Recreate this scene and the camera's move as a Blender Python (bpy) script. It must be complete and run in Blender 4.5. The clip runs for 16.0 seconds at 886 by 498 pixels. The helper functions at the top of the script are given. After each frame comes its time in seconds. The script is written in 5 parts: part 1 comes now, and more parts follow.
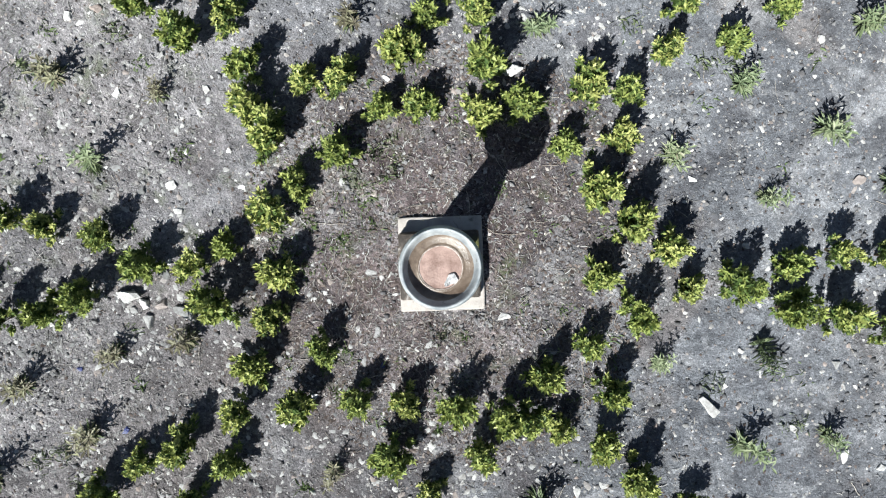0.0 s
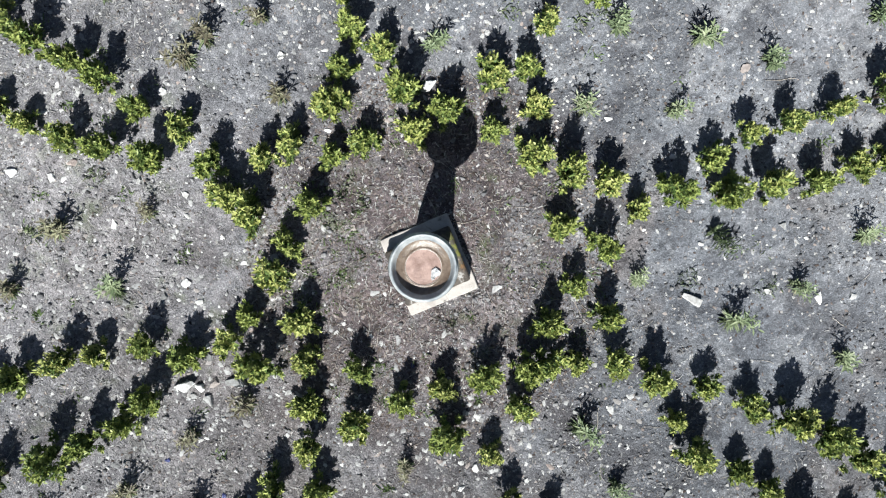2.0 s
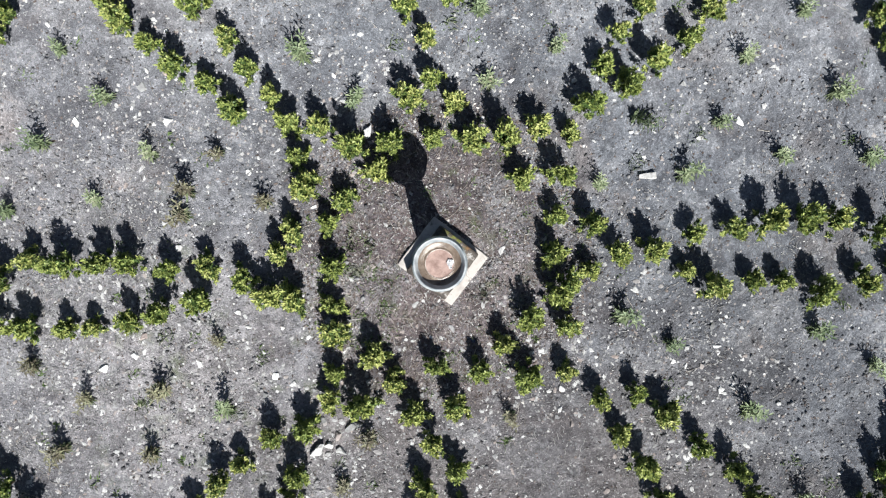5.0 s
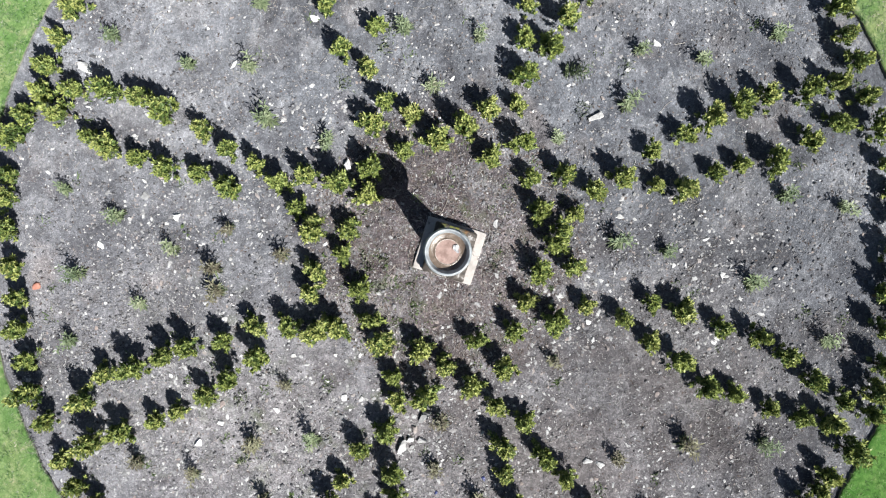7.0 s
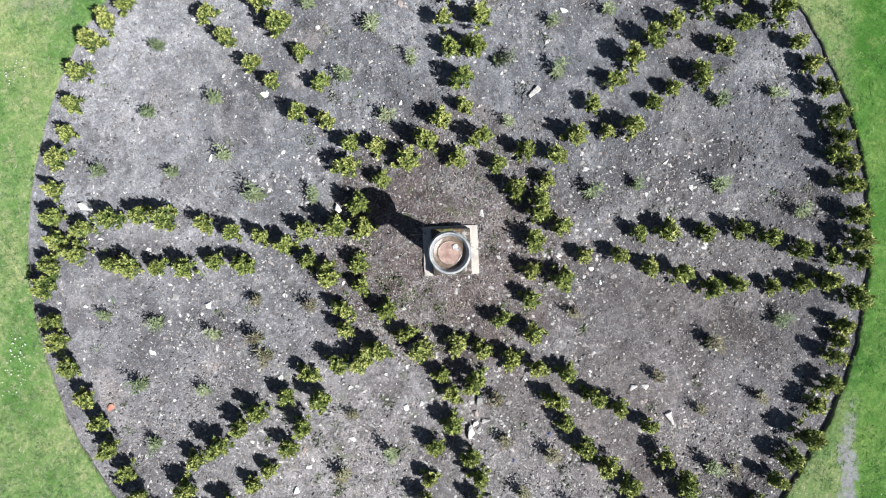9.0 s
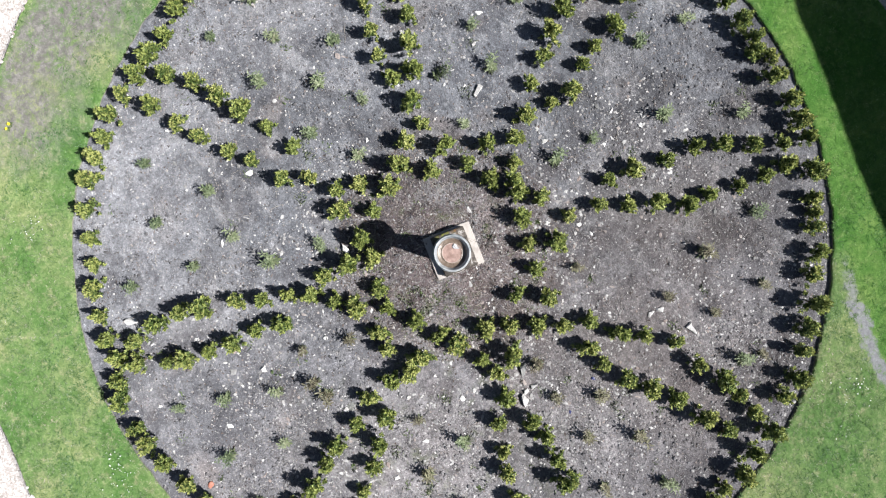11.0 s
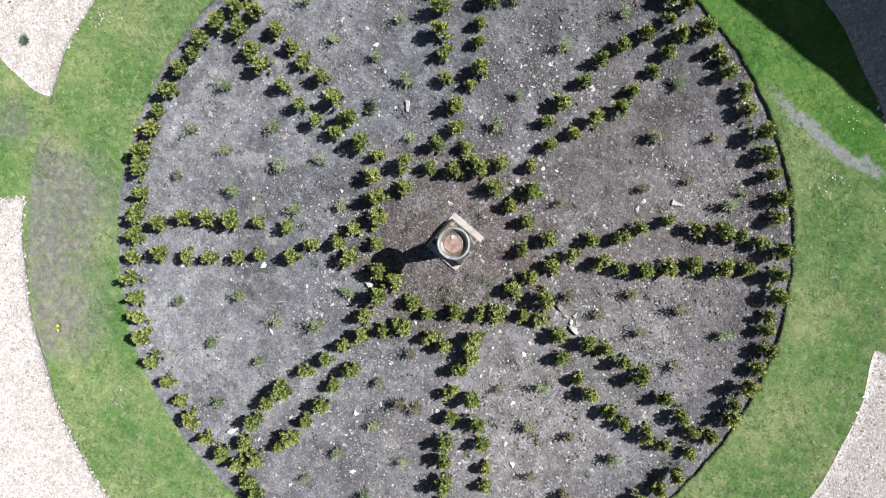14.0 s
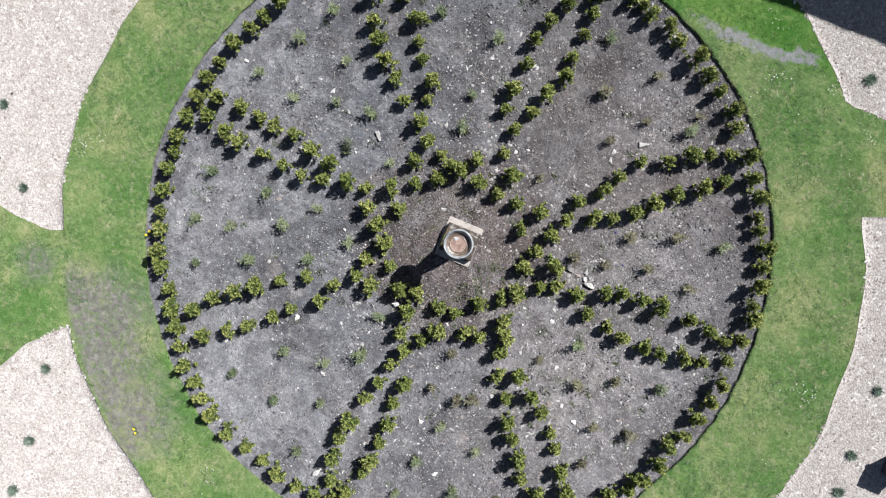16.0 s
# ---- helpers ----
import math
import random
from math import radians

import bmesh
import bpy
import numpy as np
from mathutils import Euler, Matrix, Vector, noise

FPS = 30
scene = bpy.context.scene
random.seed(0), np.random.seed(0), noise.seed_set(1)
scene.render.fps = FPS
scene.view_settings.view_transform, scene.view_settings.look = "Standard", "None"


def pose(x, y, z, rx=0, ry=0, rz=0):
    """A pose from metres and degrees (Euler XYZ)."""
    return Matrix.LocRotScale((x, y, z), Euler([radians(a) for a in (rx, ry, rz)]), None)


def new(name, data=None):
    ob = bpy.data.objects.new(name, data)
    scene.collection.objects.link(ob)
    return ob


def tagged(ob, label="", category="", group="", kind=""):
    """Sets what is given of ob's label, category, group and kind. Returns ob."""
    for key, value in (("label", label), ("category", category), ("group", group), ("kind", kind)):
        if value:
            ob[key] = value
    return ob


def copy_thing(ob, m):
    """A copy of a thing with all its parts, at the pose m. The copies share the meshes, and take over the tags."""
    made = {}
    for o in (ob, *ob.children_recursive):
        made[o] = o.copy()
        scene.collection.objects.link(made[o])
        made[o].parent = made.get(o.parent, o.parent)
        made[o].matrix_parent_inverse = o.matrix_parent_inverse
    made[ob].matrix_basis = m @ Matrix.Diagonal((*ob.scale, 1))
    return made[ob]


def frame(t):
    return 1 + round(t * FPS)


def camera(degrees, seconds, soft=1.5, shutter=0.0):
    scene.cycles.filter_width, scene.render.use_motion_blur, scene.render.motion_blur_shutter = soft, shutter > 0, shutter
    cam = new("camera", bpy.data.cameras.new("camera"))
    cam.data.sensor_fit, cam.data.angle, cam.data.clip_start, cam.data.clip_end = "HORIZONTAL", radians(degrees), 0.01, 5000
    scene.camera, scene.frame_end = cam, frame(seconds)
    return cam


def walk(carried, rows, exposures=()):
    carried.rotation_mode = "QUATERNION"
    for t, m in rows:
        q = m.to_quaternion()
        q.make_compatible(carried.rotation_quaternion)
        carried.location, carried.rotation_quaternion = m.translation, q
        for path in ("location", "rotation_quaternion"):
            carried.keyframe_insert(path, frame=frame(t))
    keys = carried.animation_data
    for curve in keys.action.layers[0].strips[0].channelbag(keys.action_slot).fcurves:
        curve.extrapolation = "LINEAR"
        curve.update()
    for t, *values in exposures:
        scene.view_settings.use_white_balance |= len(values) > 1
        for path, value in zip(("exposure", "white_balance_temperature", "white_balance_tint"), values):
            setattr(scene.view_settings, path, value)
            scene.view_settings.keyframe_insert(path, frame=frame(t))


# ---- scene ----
cam = camera(70.0, 16.0, soft=1.18)
# seconds, eye (x, y, z), small tilts and heading of a camera that looks straight down while it climbs
PATH = [
    (0, -0.088, 0.076, 4.452, -0.52, -0.64, 0.11),
    (0.5, -0.076, 0.068, 4.615, -0.48, -0.64, -4.77),
    (1, -0.059, 0.067, 4.778, -0.47, -0.60, -10.00),
    (1.5, 0.003, 0.037, 4.950, -0.19, -0.45, -15.24),
    (2, 0.067, 0.020, 5.119, 0.03, -0.35, -20.46),
    (2.5, 0.106, 0.003, 5.296, 0.14, -0.33, -25.51),
    (3, 0.089, -0.026, 5.478, 0.16, -0.27, -30.58),
    (3.5, 0.077, -0.044, 5.640, 0.05, -0.14, -35.65),
    (4, 0.070, -0.004, 5.788, -0.04, 0.02, -40.67),
    (4.2, 0.073, 0.013, 5.857, -0.04, 0.04, -42.66),
    (6.3, -0.025, -0.058, 6.607, -0.00, 0.40, -63.45),
    (6.5, -0.032, -0.059, 6.690, -0.03, 0.41, -65.44),
    (7, -0.027, -0.042, 6.874, -0.11, 0.47, -70.41),
    (7.5, 0.002, -0.045, 7.076, -0.19, 0.43, -75.37),
    (8, 0.007, -0.054, 7.261, -0.31, 0.43, -80.38),
    (8.5, 0.013, -0.031, 7.434, -0.36, 0.54, -85.33),
    (9, 0.014, -0.051, 7.599, -0.36, 0.60, -90.23),
    (9.2, 0.021, -0.061, 7.677, -0.35, 0.66, -92.18),
    (11.3, -0.018, -0.151, 8.511, -0.36, 1.40, -112.19),
    (11.5, -0.044, -0.159, 8.576, -0.40, 1.45, -114.00),
    (12, -0.105, -0.175, 8.754, -0.50, 1.65, -118.76),
    (12.5, -0.161, -0.216, 8.925, -0.55, 1.88, -123.45),
    (13, -0.207, -0.244, 9.113, -0.59, 2.04, -128.15),
    (13.5, -0.199, -0.234, 9.290, -0.79, 2.12, -132.84),
    (14, -0.156, -0.231, 9.457, -0.97, 2.25, -137.33),
    (14.5, -0.134, -0.231, 9.620, -1.16, 2.39, -141.76),
    (15, -0.112, -0.228, 9.791, -1.25, 2.41, -146.24),
    (15.5, -0.131, -0.237, 10.011, -1.33, 2.32, -150.77),
    (16, -0.136, -0.264, 10.200, -1.48, 2.36, -155.35),
]
walk(cam, [(t, pose(x, y, z, rx, ry, rz)) for t, x, y, z, rx, ry, rz in PATH],
     exposures=[(0.0, 1.15, 6350, 4), (4.0, 1.13, 6380, 6), (8.0, 1.13, 6450, 8), (10.0, 1.1, 6480, 9), (12.5, 1.03, 6500, 10), (16.0, 0.81, 6500, 10)])

# ---- daylight ----
SUN_EL, SHADOW = 48.5, (0.515, 0.857)     # the sun's height, and the way in which shadows fall on the ground
sun_to = Vector((SHADOW[0] * math.cos(radians(SUN_EL)), SHADOW[1] * math.cos(radians(SUN_EL)), -math.sin(radians(SUN_EL))))
sun = new("sun", bpy.data.lights.new("sun", "SUN"))
sun.data.energy, sun.data.angle, sun.data.color = 4.8, radians(0.53), (1.0, 0.99, 0.975)
sun.matrix_world = Matrix.Translation((0, 0, 30)) @ sun_to.to_track_quat("-Z", "Y").to_matrix().to_4x4()
world = bpy.data.worlds.new("sky")
scene.world = world
world.use_nodes = True
sky = world.node_tree.nodes.new("ShaderNodeTexSky")
sky.sky_type, sky.sun_disc = "NISHITA", False
sky.sun_elevation, sky.sun_rotation = radians(SUN_EL), math.atan2(-SHADOW[0], -SHADOW[1])
world.node_tree.links.new(sky.outputs[0], world.node_tree.nodes["Background"].inputs[0])
world.node_tree.nodes["Background"].inputs[1].default_value = 0.034


# ---- materials ----
class Mat:
    """A node material with a few short ways to add nodes."""

    def __init__(self, name, rough=0.8, spec=0.3, matt=0.0):
        self.m = bpy.data.materials.new(name)
        self.m.use_nodes = True
        self.t = self.m.node_tree
        self.b = self.t.nodes["Principled BSDF"]
        self.b.inputs["Roughness"].default_value = rough
        self.b.inputs["Specular IOR Level"].default_value = spec
        self.b.inputs["Diffuse Roughness"].default_value = matt
        self.co = self.t.nodes.new("ShaderNodeTexCoord").outputs["Object"]

    def link(self, a, b):
        self.t.links.new(a, b)

    def node(self, kind, **ins):
        n = self.t.nodes.new(kind)
        for k, v in ins.items():
            s = n.inputs[k.replace("_", " ")]
            if isinstance(v, bpy.types.NodeSocket):
                self.link(v, s)
            else:
                s.default_value = v
        return n

    def noise(self, scale, detail=4.0, rough=0.6, co=None, distort=0.0):
        return self.node("ShaderNodeTexNoise", Vector=co or self.co, Scale=scale, Detail=detail, Roughness=rough, Distortion=distort).outputs["Fac"]

    def voronoi(self, scale, out="Distance", co=None):
        return self.node("ShaderNodeTexVoronoi", Vector=co or self.co, Scale=scale).outputs[out]

    def ramp(self, fac, stops):
        n = self.node("ShaderNodeValToRGB", Fac=fac)
        e = n.color_ramp.elements
        while len(e) < len(stops):
            e.new(0.5)
        for el, (p, c) in zip(e, stops):
            el.position, el.color = p, (*c, 1) if len(c) == 3 else c
        return n.outputs["Color"]

    def grey(self, fac, a, b):
        """Maps fac from a..b to 0..1, clamped."""
        n = self.node("ShaderNodeMapRange", Value=fac, From_Min=a, From_Max=b)
        return n.outputs[0]

    def mix(self, fac, a, b, how="MIX"):
        n = self.t.nodes.new("ShaderNodeMix")
        n.data_type, n.blend_type = "RGBA", how
        for k, v in ((0, fac), (6, a), (7, b)):
            if isinstance(v, bpy.types.NodeSocket):
                self.link(v, n.inputs[k])
            else:
                n.inputs[k].default_value = v if k == 0 else (*v, 1)
        return n.outputs[2]

    def math(self, how, a, b=0.0):
        n = self.t.nodes.new("ShaderNodeMath")
        n.operation = how
        for k, v in enumerate((a, b)):
            if isinstance(v, bpy.types.NodeSocket):
                self.link(v, n.inputs[k])
            else:
                n.inputs[k].default_value = v
        return n.outputs[0]

    def island(self):
        return self.t.nodes.new("ShaderNodeNewGeometry").outputs["Random Per Island"]

    def each(self):
        return self.t.nodes.new("ShaderNodeObjectInfo").outputs["Random"]

    def spot(self, x, y, r, soft):
        """1 within about r metres of a place on the ground, fading over soft, with a ragged outline."""
        p = self.node("ShaderNodeVectorMath", **{})
        p.operation = "DISTANCE"
        flat = self.node("ShaderNodeVectorMath")
        flat.operation = "MULTIPLY"
        self.link(self.co, flat.inputs[0])
        flat.inputs[1].default_value = (1, 1, 0)
        self.link(flat.outputs[0], p.inputs[0])
        p.inputs[1].default_value = (x, y, 0)
        ragged = self.math("ADD", p.outputs["Value"], self.math("MULTIPLY", self.math("SUBTRACT", self.noise(2.2, 5, 0.65), 0.5), 1.6 * soft))
        return self.grey(ragged, r + soft / 2, r - soft / 2)

    def streak(self, x0, x1, y, slope, half):
        """1 on a ragged strip of ground along x, from x0 to x1, half metres to either side of its line."""
        p = self.node("ShaderNodeSeparateXYZ", Vector=self.co).outputs
        rough = self.math("MULTIPLY", self.math("SUBTRACT", self.noise(3.5, 6, 0.7), 0.5), 0.5)
        line = self.math("ADD", y, self.math("MULTIPLY", self.math("SUBTRACT", p[0], x0), slope))
        off = self.math("ADD", self.math("ABSOLUTE", self.math("SUBTRACT", p[1], line)), rough)
        mid, reach = (x0 + x1) / 2, abs(x1 - x0) / 2
        along = self.math("ADD", self.math("ABSOLUTE", self.math("SUBTRACT", p[0], mid)), rough)
        return self.math("MULTIPLY", self.grey(off, half + 0.03, half - 0.03), self.grey(along, reach + 0.05, reach - 0.05))

    def colour(self, c):
        self.link(c, self.b.inputs["Base Color"])
        return self

    def bump(self, height, strength=0.5, dist=0.01):
        n = self.node("ShaderNodeBump", Strength=strength, Distance=dist, Height=height)
        self.link(n.outputs[0], self.b.inputs["Normal"])
        return self

    def leafy(self, colour, share=0.35):
        """Lets some light through: leaves."""
        tr = self.node("ShaderNodeBsdfTranslucent", Color=colour)
        mx = self.node("ShaderNodeMixShader", Fac=share)
        out = self.t.nodes["Material Output"]
        self.link(self.b.outputs[0], mx.inputs[1])
        self.link(tr.outputs[0], mx.inputs[2])
        self.link(mx.outputs[0], out.inputs[0])
        return self


def soil_material():
    k = Mat("soil", 0.95, 0.1, 1.0)
    large, mid, fine = k.noise(0.6, 5, 0.6), k.noise(4.5, 7, 0.72), k.noise(34, 4, 0.7)
    x = k.node("ShaderNodeSeparateXYZ", Vector=k.co).outputs[0]
    base = k.ramp(large, [(0.38, (0.105, 0.108, 0.119)), (0.5, (0.147, 0.151, 0.165)), (0.62, (0.2, 0.205, 0.222))])
    # brown earth and litter round the urn, dry tan earth to the west and south
    brown = k.spot(-0.05, 0, 1.05, 1.7)
    base = k.mix(k.math("MULTIPLY", brown, 0.75), base, k.ramp(mid, [(0.32, (0.07, 0.05, 0.049)), (0.7, (0.192, 0.142, 0.138))]))
    tan = k.math("MAXIMUM", k.spot(-1.6, -0.9, 0.6, 0.9), k.spot(-2.1, -0.25, 0.5, 0.6))
    tan = k.math("MAXIMUM", tan, k.math("MAXIMUM", k.spot(-2.2, -1.9, 1.7, 2.0), k.spot(-0.6, -2.9, 1.2, 1.8)))
    tan = k.math("MAXIMUM", tan, k.math("MAXIMUM", k.spot(-2.6, 1.0, 0.9, 1.4), k.grey(k.noise(0.9, 5, 0.65), 0.56, 0.64)))
    base = k.mix(k.math("MULTIPLY", tan, 0.4), base, (0.222, 0.192, 0.18))
    # pale dusty crust, thickest north and east; its spots also paint in lens haze
    dry = k.math("MAXIMUM", k.math("MAXIMUM", k.math("MAXIMUM", k.spot(-3.0, -0.9, 0.75, 1.2), k.math("MAXIMUM", k.spot(0.7, 3.5, 0.9, 1.4), k.spot(1.9, 3.9, 1.2, 1.4))), k.math("MULTIPLY", k.spot(-2.8, 1.7, 1.3, 1.8), 1.0)), k.math("MAXIMUM", k.spot(4.0, 1.2, 0.75, 1.3), k.math("MAXIMUM", k.spot(3.6, -1.0, 0.7, 1.6), k.spot(2.7, 2.9, 0.6, 1.2))))
    base = k.mix(k.math("MULTIPLY", dry, 0.5), base, (0.3, 0.3, 0.315))
    crust = k.grey(k.noise(2.2, 9, 0.62, distort=0.8), 0.53, 0.58)
    crust = k.math("MULTIPLY", crust, k.math("ADD", 0.25, k.math("MULTIPLY", k.math("MAXIMUM", dry, k.grey(x, -2.5, 3.0)), 0.4)))
    base = k.mix(crust, base, (0.265, 0.264, 0.275))
    damp = k.grey(k.noise(1.5, 9, 0.62, distort=0.6), 0.48, 0.42)
    base = k.mix(k.math("MULTIPLY", damp, 0.6), base, k.mix(1.0, base, (0.68, 0.67, 0.68), "MULTIPLY"))
    # clods, crumbs, specks
    base = k.mix(1.0, base, k.ramp(mid, [(0.3, (0.68, 0.67, 0.67)), (0.48, (0.97, 0.96, 0.96)), (0.58, (1.07, 1.06, 1.05)), (0.7, (1.36, 1.34, 1.33))]), "MULTIPLY")
    base = k.mix(1.0, base, k.ramp(k.noise(19, 5, 0.75, distort=0.8), [(0.34, (0.74, 0.73, 0.73)), (0.5, (0.99, 0.98, 0.98)), (0.66, (1.32, 1.3, 1.29))]), "MULTIPLY")
    cell = k.node("ShaderNodeSeparateColor", Color=k.voronoi(48, "Color")).outputs[0]
    base = k.mix(1.0, base, k.ramp(cell, [(0.0, (0.87,) * 3), (0.55, (0.98,) * 3), (0.93, (1.07,) * 3), (1.0, (1.3,) * 3)]), "MULTIPLY")
    speck = k.node("ShaderNodeSeparateColor", Color=k.voronoi(100, "Color")).outputs[0]
    base = k.mix(1.0, base, k.ramp(speck, [(0.0, (0.86,) * 3), (0.55, (0.98,) * 3), (0.9, (1.09,) * 3), (1.0, (1.45,) * 3)]), "MULTIPLY")
    grain = k.node("ShaderNodeSeparateColor", Color=k.voronoi(190, "Color")).outputs[1]
    base = k.mix(1.0, base, k.ramp(grain, [(0.0, (0.77,) * 3), (0.5, (0.97,) * 3), (0.88, (1.16,) * 3), (1.0, (1.65,) * 3)]), "MULTIPLY")
    base = k.mix(k.grey(fine, 0.38, 0.28), base, (0.05, 0.048, 0.05))
    base = k.mix(1.0, base, k.ramp(k.noise(1.3, 6, 0.55, distort=2.4), [(0.38, (0.8, 0.79, 0.79)), (0.5, (1.0,) * 3), (0.62, (1.16, 1.15, 1.14))]), "MULTIPLY")
    warm = k.grey(x, 1.0, -2.0)
    base = k.mix(warm, base, k.mix(1.0, base, (1.11, 1.06, 1.035), "MULTIPLY"))
    fibre = k.ramp(k.noise(70, 6, 0.8, distort=2.0), [(0.36, (0.45, 0.43, 0.43)), (0.5, (1.0, 0.98, 0.97)), (0.64, (1.9, 1.8, 1.75))])
    base = k.mix(k.math("MULTIPLY", k.spot(-0.05, 0, 1.3, 1.2), 0.7), base, k.mix(1.0, base, fibre, "MULTIPLY"))
    moss = k.math("MULTIPLY", k.grey(k.noise(3.4, 6, 0.7), 0.54, 0.66), k.math("MAXIMUM", k.spot(-0.3, 0.3, 1.2, 0.8), k.math("MULTIPLY", k.spot(-2.4, 1.0, 1.4, 1.5), 0.7)))
    base = k.mix(k.math("MULTIPLY", moss, 0.55), base, (0.12, 0.15, 0.06))
    # south-east patch darkened in colour, painting in the dim side of lens flare
    base = k.mix(k.math("MULTIPLY", k.spot(2.1, -1.3, 1.1, 1.4), 0.6), base, k.mix(1.0, base, (0.76, 0.77, 0.79), "MULTIPLY"))
    base = k.mix(1.0, base, (0.872, 0.895, 0.912), "MULTIPLY")
    k.colour(base)
    h = k.math("ADD", k.noise(24, 6, 0.72), k.math("ADD", k.math("MULTIPLY", k.noise(110, 3, 0.7), 0.5), k.math("MULTIPLY", k.voronoi(55), -0.25)))
    return k.bump(h, 0.7, 0.034).m


def lawn_material():
    k = Mat("lawn_turf", 0.9, 0.15, 0.4)
    large, mid, fine = k.noise(0.9, 4, 0.6), k.noise(6, 7, 0.78), k.noise(42, 6, 0.75)
    green = k.ramp(large, [(0.38, (0.078, 0.16, 0.04)), (0.5, (0.128, 0.2, 0.066)), (0.62, (0.205, 0.242, 0.1))])
    green = k.mix(k.grey(mid, 0.52, 0.66), green, (0.22, 0.235, 0.12))
    green = k.mix(k.grey(mid, 0.42, 0.26), green, (0.1, 0.168, 0.046))
    green = k.mix(1.0, green, k.ramp(fine, [(0.36, (0.78, 0.8, 0.76)), (0.5, (0.97, 0.97, 0.93)), (0.64, (1.3, 1.24, 1.26))]), "MULTIPLY")
    green = k.mix(1.0, green, k.ramp(k.noise(10, 5, 0.7, distort=1.0), [(0.36, (0.74, 0.82, 0.72)), (0.5, (0.96, 0.98, 1.0)), (0.64, (1.4, 1.24, 1.44))]), "MULTIPLY")
    green = k.mix(1.0, green, (0.88, 0.9, 0.92), "MULTIPLY")
    p = k.node("ShaderNodeSeparateXYZ", Vector=k.co).outputs
    green = k.mix(k.grey(p[1], -4.7, -4.95), green, k.mix(1.0, green, (0.62, 0.88, 0.5), "MULTIPLY"))
    worn = k.math("MAXIMUM", k.math("MAXIMUM", k.spot(4.75, 3.45, 0.7, 0.5), k.spot(3.6, 4.75, 0.6, 0.7)), k.math("MAXIMUM", k.spot(4.45, 4.1, 0.7, 0.6), k.math("MAXIMUM", k.spot(5.25, 3.35, 0.5, 0.4), k.spot(5.35, 3.75, 0.42, 0.35))))
    for x, y, r in ((5.05, 3.75, 0.3), (4.7, 4.25, 0.32), (4.2, 4.6, 0.34), (3.85, 4.95, 0.3), (3.55, 5.25, 0.22)):
        worn = k.math("MAXIMUM", worn, k.spot(x, y, r, 0.3))
    # the mown path begins where the ring of lawn ends
    far = k.node("ShaderNodeVectorMath", Vector=k.co)
    far.operation = "LENGTH"
    worn = k.math("MULTIPLY", worn, k.grey(far.outputs["Value"], 6.52, 6.42))
    worn = k.math("MAXIMUM", worn, k.math("MULTIPLY", k.spot(6.15, 3.2, 0.3, 0.3), 0.8))
    earth = k.ramp(k.noise(12, 6, 0.8), [(0.3, (0.075, 0.071, 0.066)), (0.5, (0.14, 0.132, 0.123)), (0.7, (0.25, 0.238, 0.222))])
    green = k.mix(k.math("MULTIPLY", worn, k.grey(k.noise(8, 7, 0.85, distort=0.6), 0.64, 0.47)), green, earth)
    strip = k.math("MAXIMUM", k.streak(-2.4, -3.3, -4.77, 0.02, 0.085), k.math("MAXIMUM", k.streak(-3.2, -3.95, -4.79, 0.24, 0.1), k.math("MULTIPLY", k.streak(-1.9, -2.5, -4.84, -0.08, 0.035), 0.8)))
    green = k.mix(k.math("MULTIPLY", strip, k.grey(k.noise(9, 6, 0.75), 0.66, 0.52)), green, k.ramp(k.noise(22, 5, 0.8), [(0.3, (0.12, 0.122, 0.13)), (0.7, (0.27, 0.272, 0.282))]))
    cut = k.math("MULTIPLY", k.grey(p[2], KERB - 0.013, KERB - 0.017), 0.9)
    green = k.mix(cut, green, earth)
    k.colour(green)
    tufts = k.math("ADD", k.noise(26, 6, 0.75, distort=1.2), k.math("MULTIPLY", fine, 0.5))
    return k.bump(tufts, 0.4, 0.02).m


def gravel_material():
    k = Mat("gravel_base", 0.9, 0.2, 0.6)
    c = k.node("ShaderNodeSeparateColor", Color=k.voronoi(55, "Color")).outputs[0]
    base = k.ramp(c, [(0.0, (0.27, 0.24, 0.225)), (0.5, (0.385, 0.357, 0.34)), (1.0, (0.5, 0.475, 0.46))])
    base = k.mix(1.0, base, k.ramp(k.noise(3, 5, 0.7), [(0.3, (0.85, 0.84, 0.83)), (0.7, (1.1, 1.1, 1.1))]), "MULTIPLY")
    k.colour(base)
    return k.bump(k.voronoi(55), 0.6, -0.012).m


def stone_material(name, stops, per="island", rough=0.8):
    k = Mat(name, rough, 0.3, 0.6)
    base = k.ramp(k.island() if per == "island" else k.each(), stops)
    base = k.mix(k.grey(k.noise(38, 5, 0.75), 0.38, 0.62), k.mix(1.0, base, (0.6, 0.58, 0.57), "MULTIPLY"), base)
    k.colour(base)
    return k.bump(k.noise(70, 4, 0.7), 0.5, 0.006).m


def leaf_material(name, stops, share=0.35, rough=0.5, spread=0.35):
    k = Mat(name, rough, 0.35)
    leaf, whole = k.island(), k.each()
    v = k.math("ADD", k.math("MULTIPLY", leaf, 1 - spread), k.math("MULTIPLY", whole, spread))
    c = k.ramp(v, stops)
    k.colour(c)
    return k.leafy(c, share).m


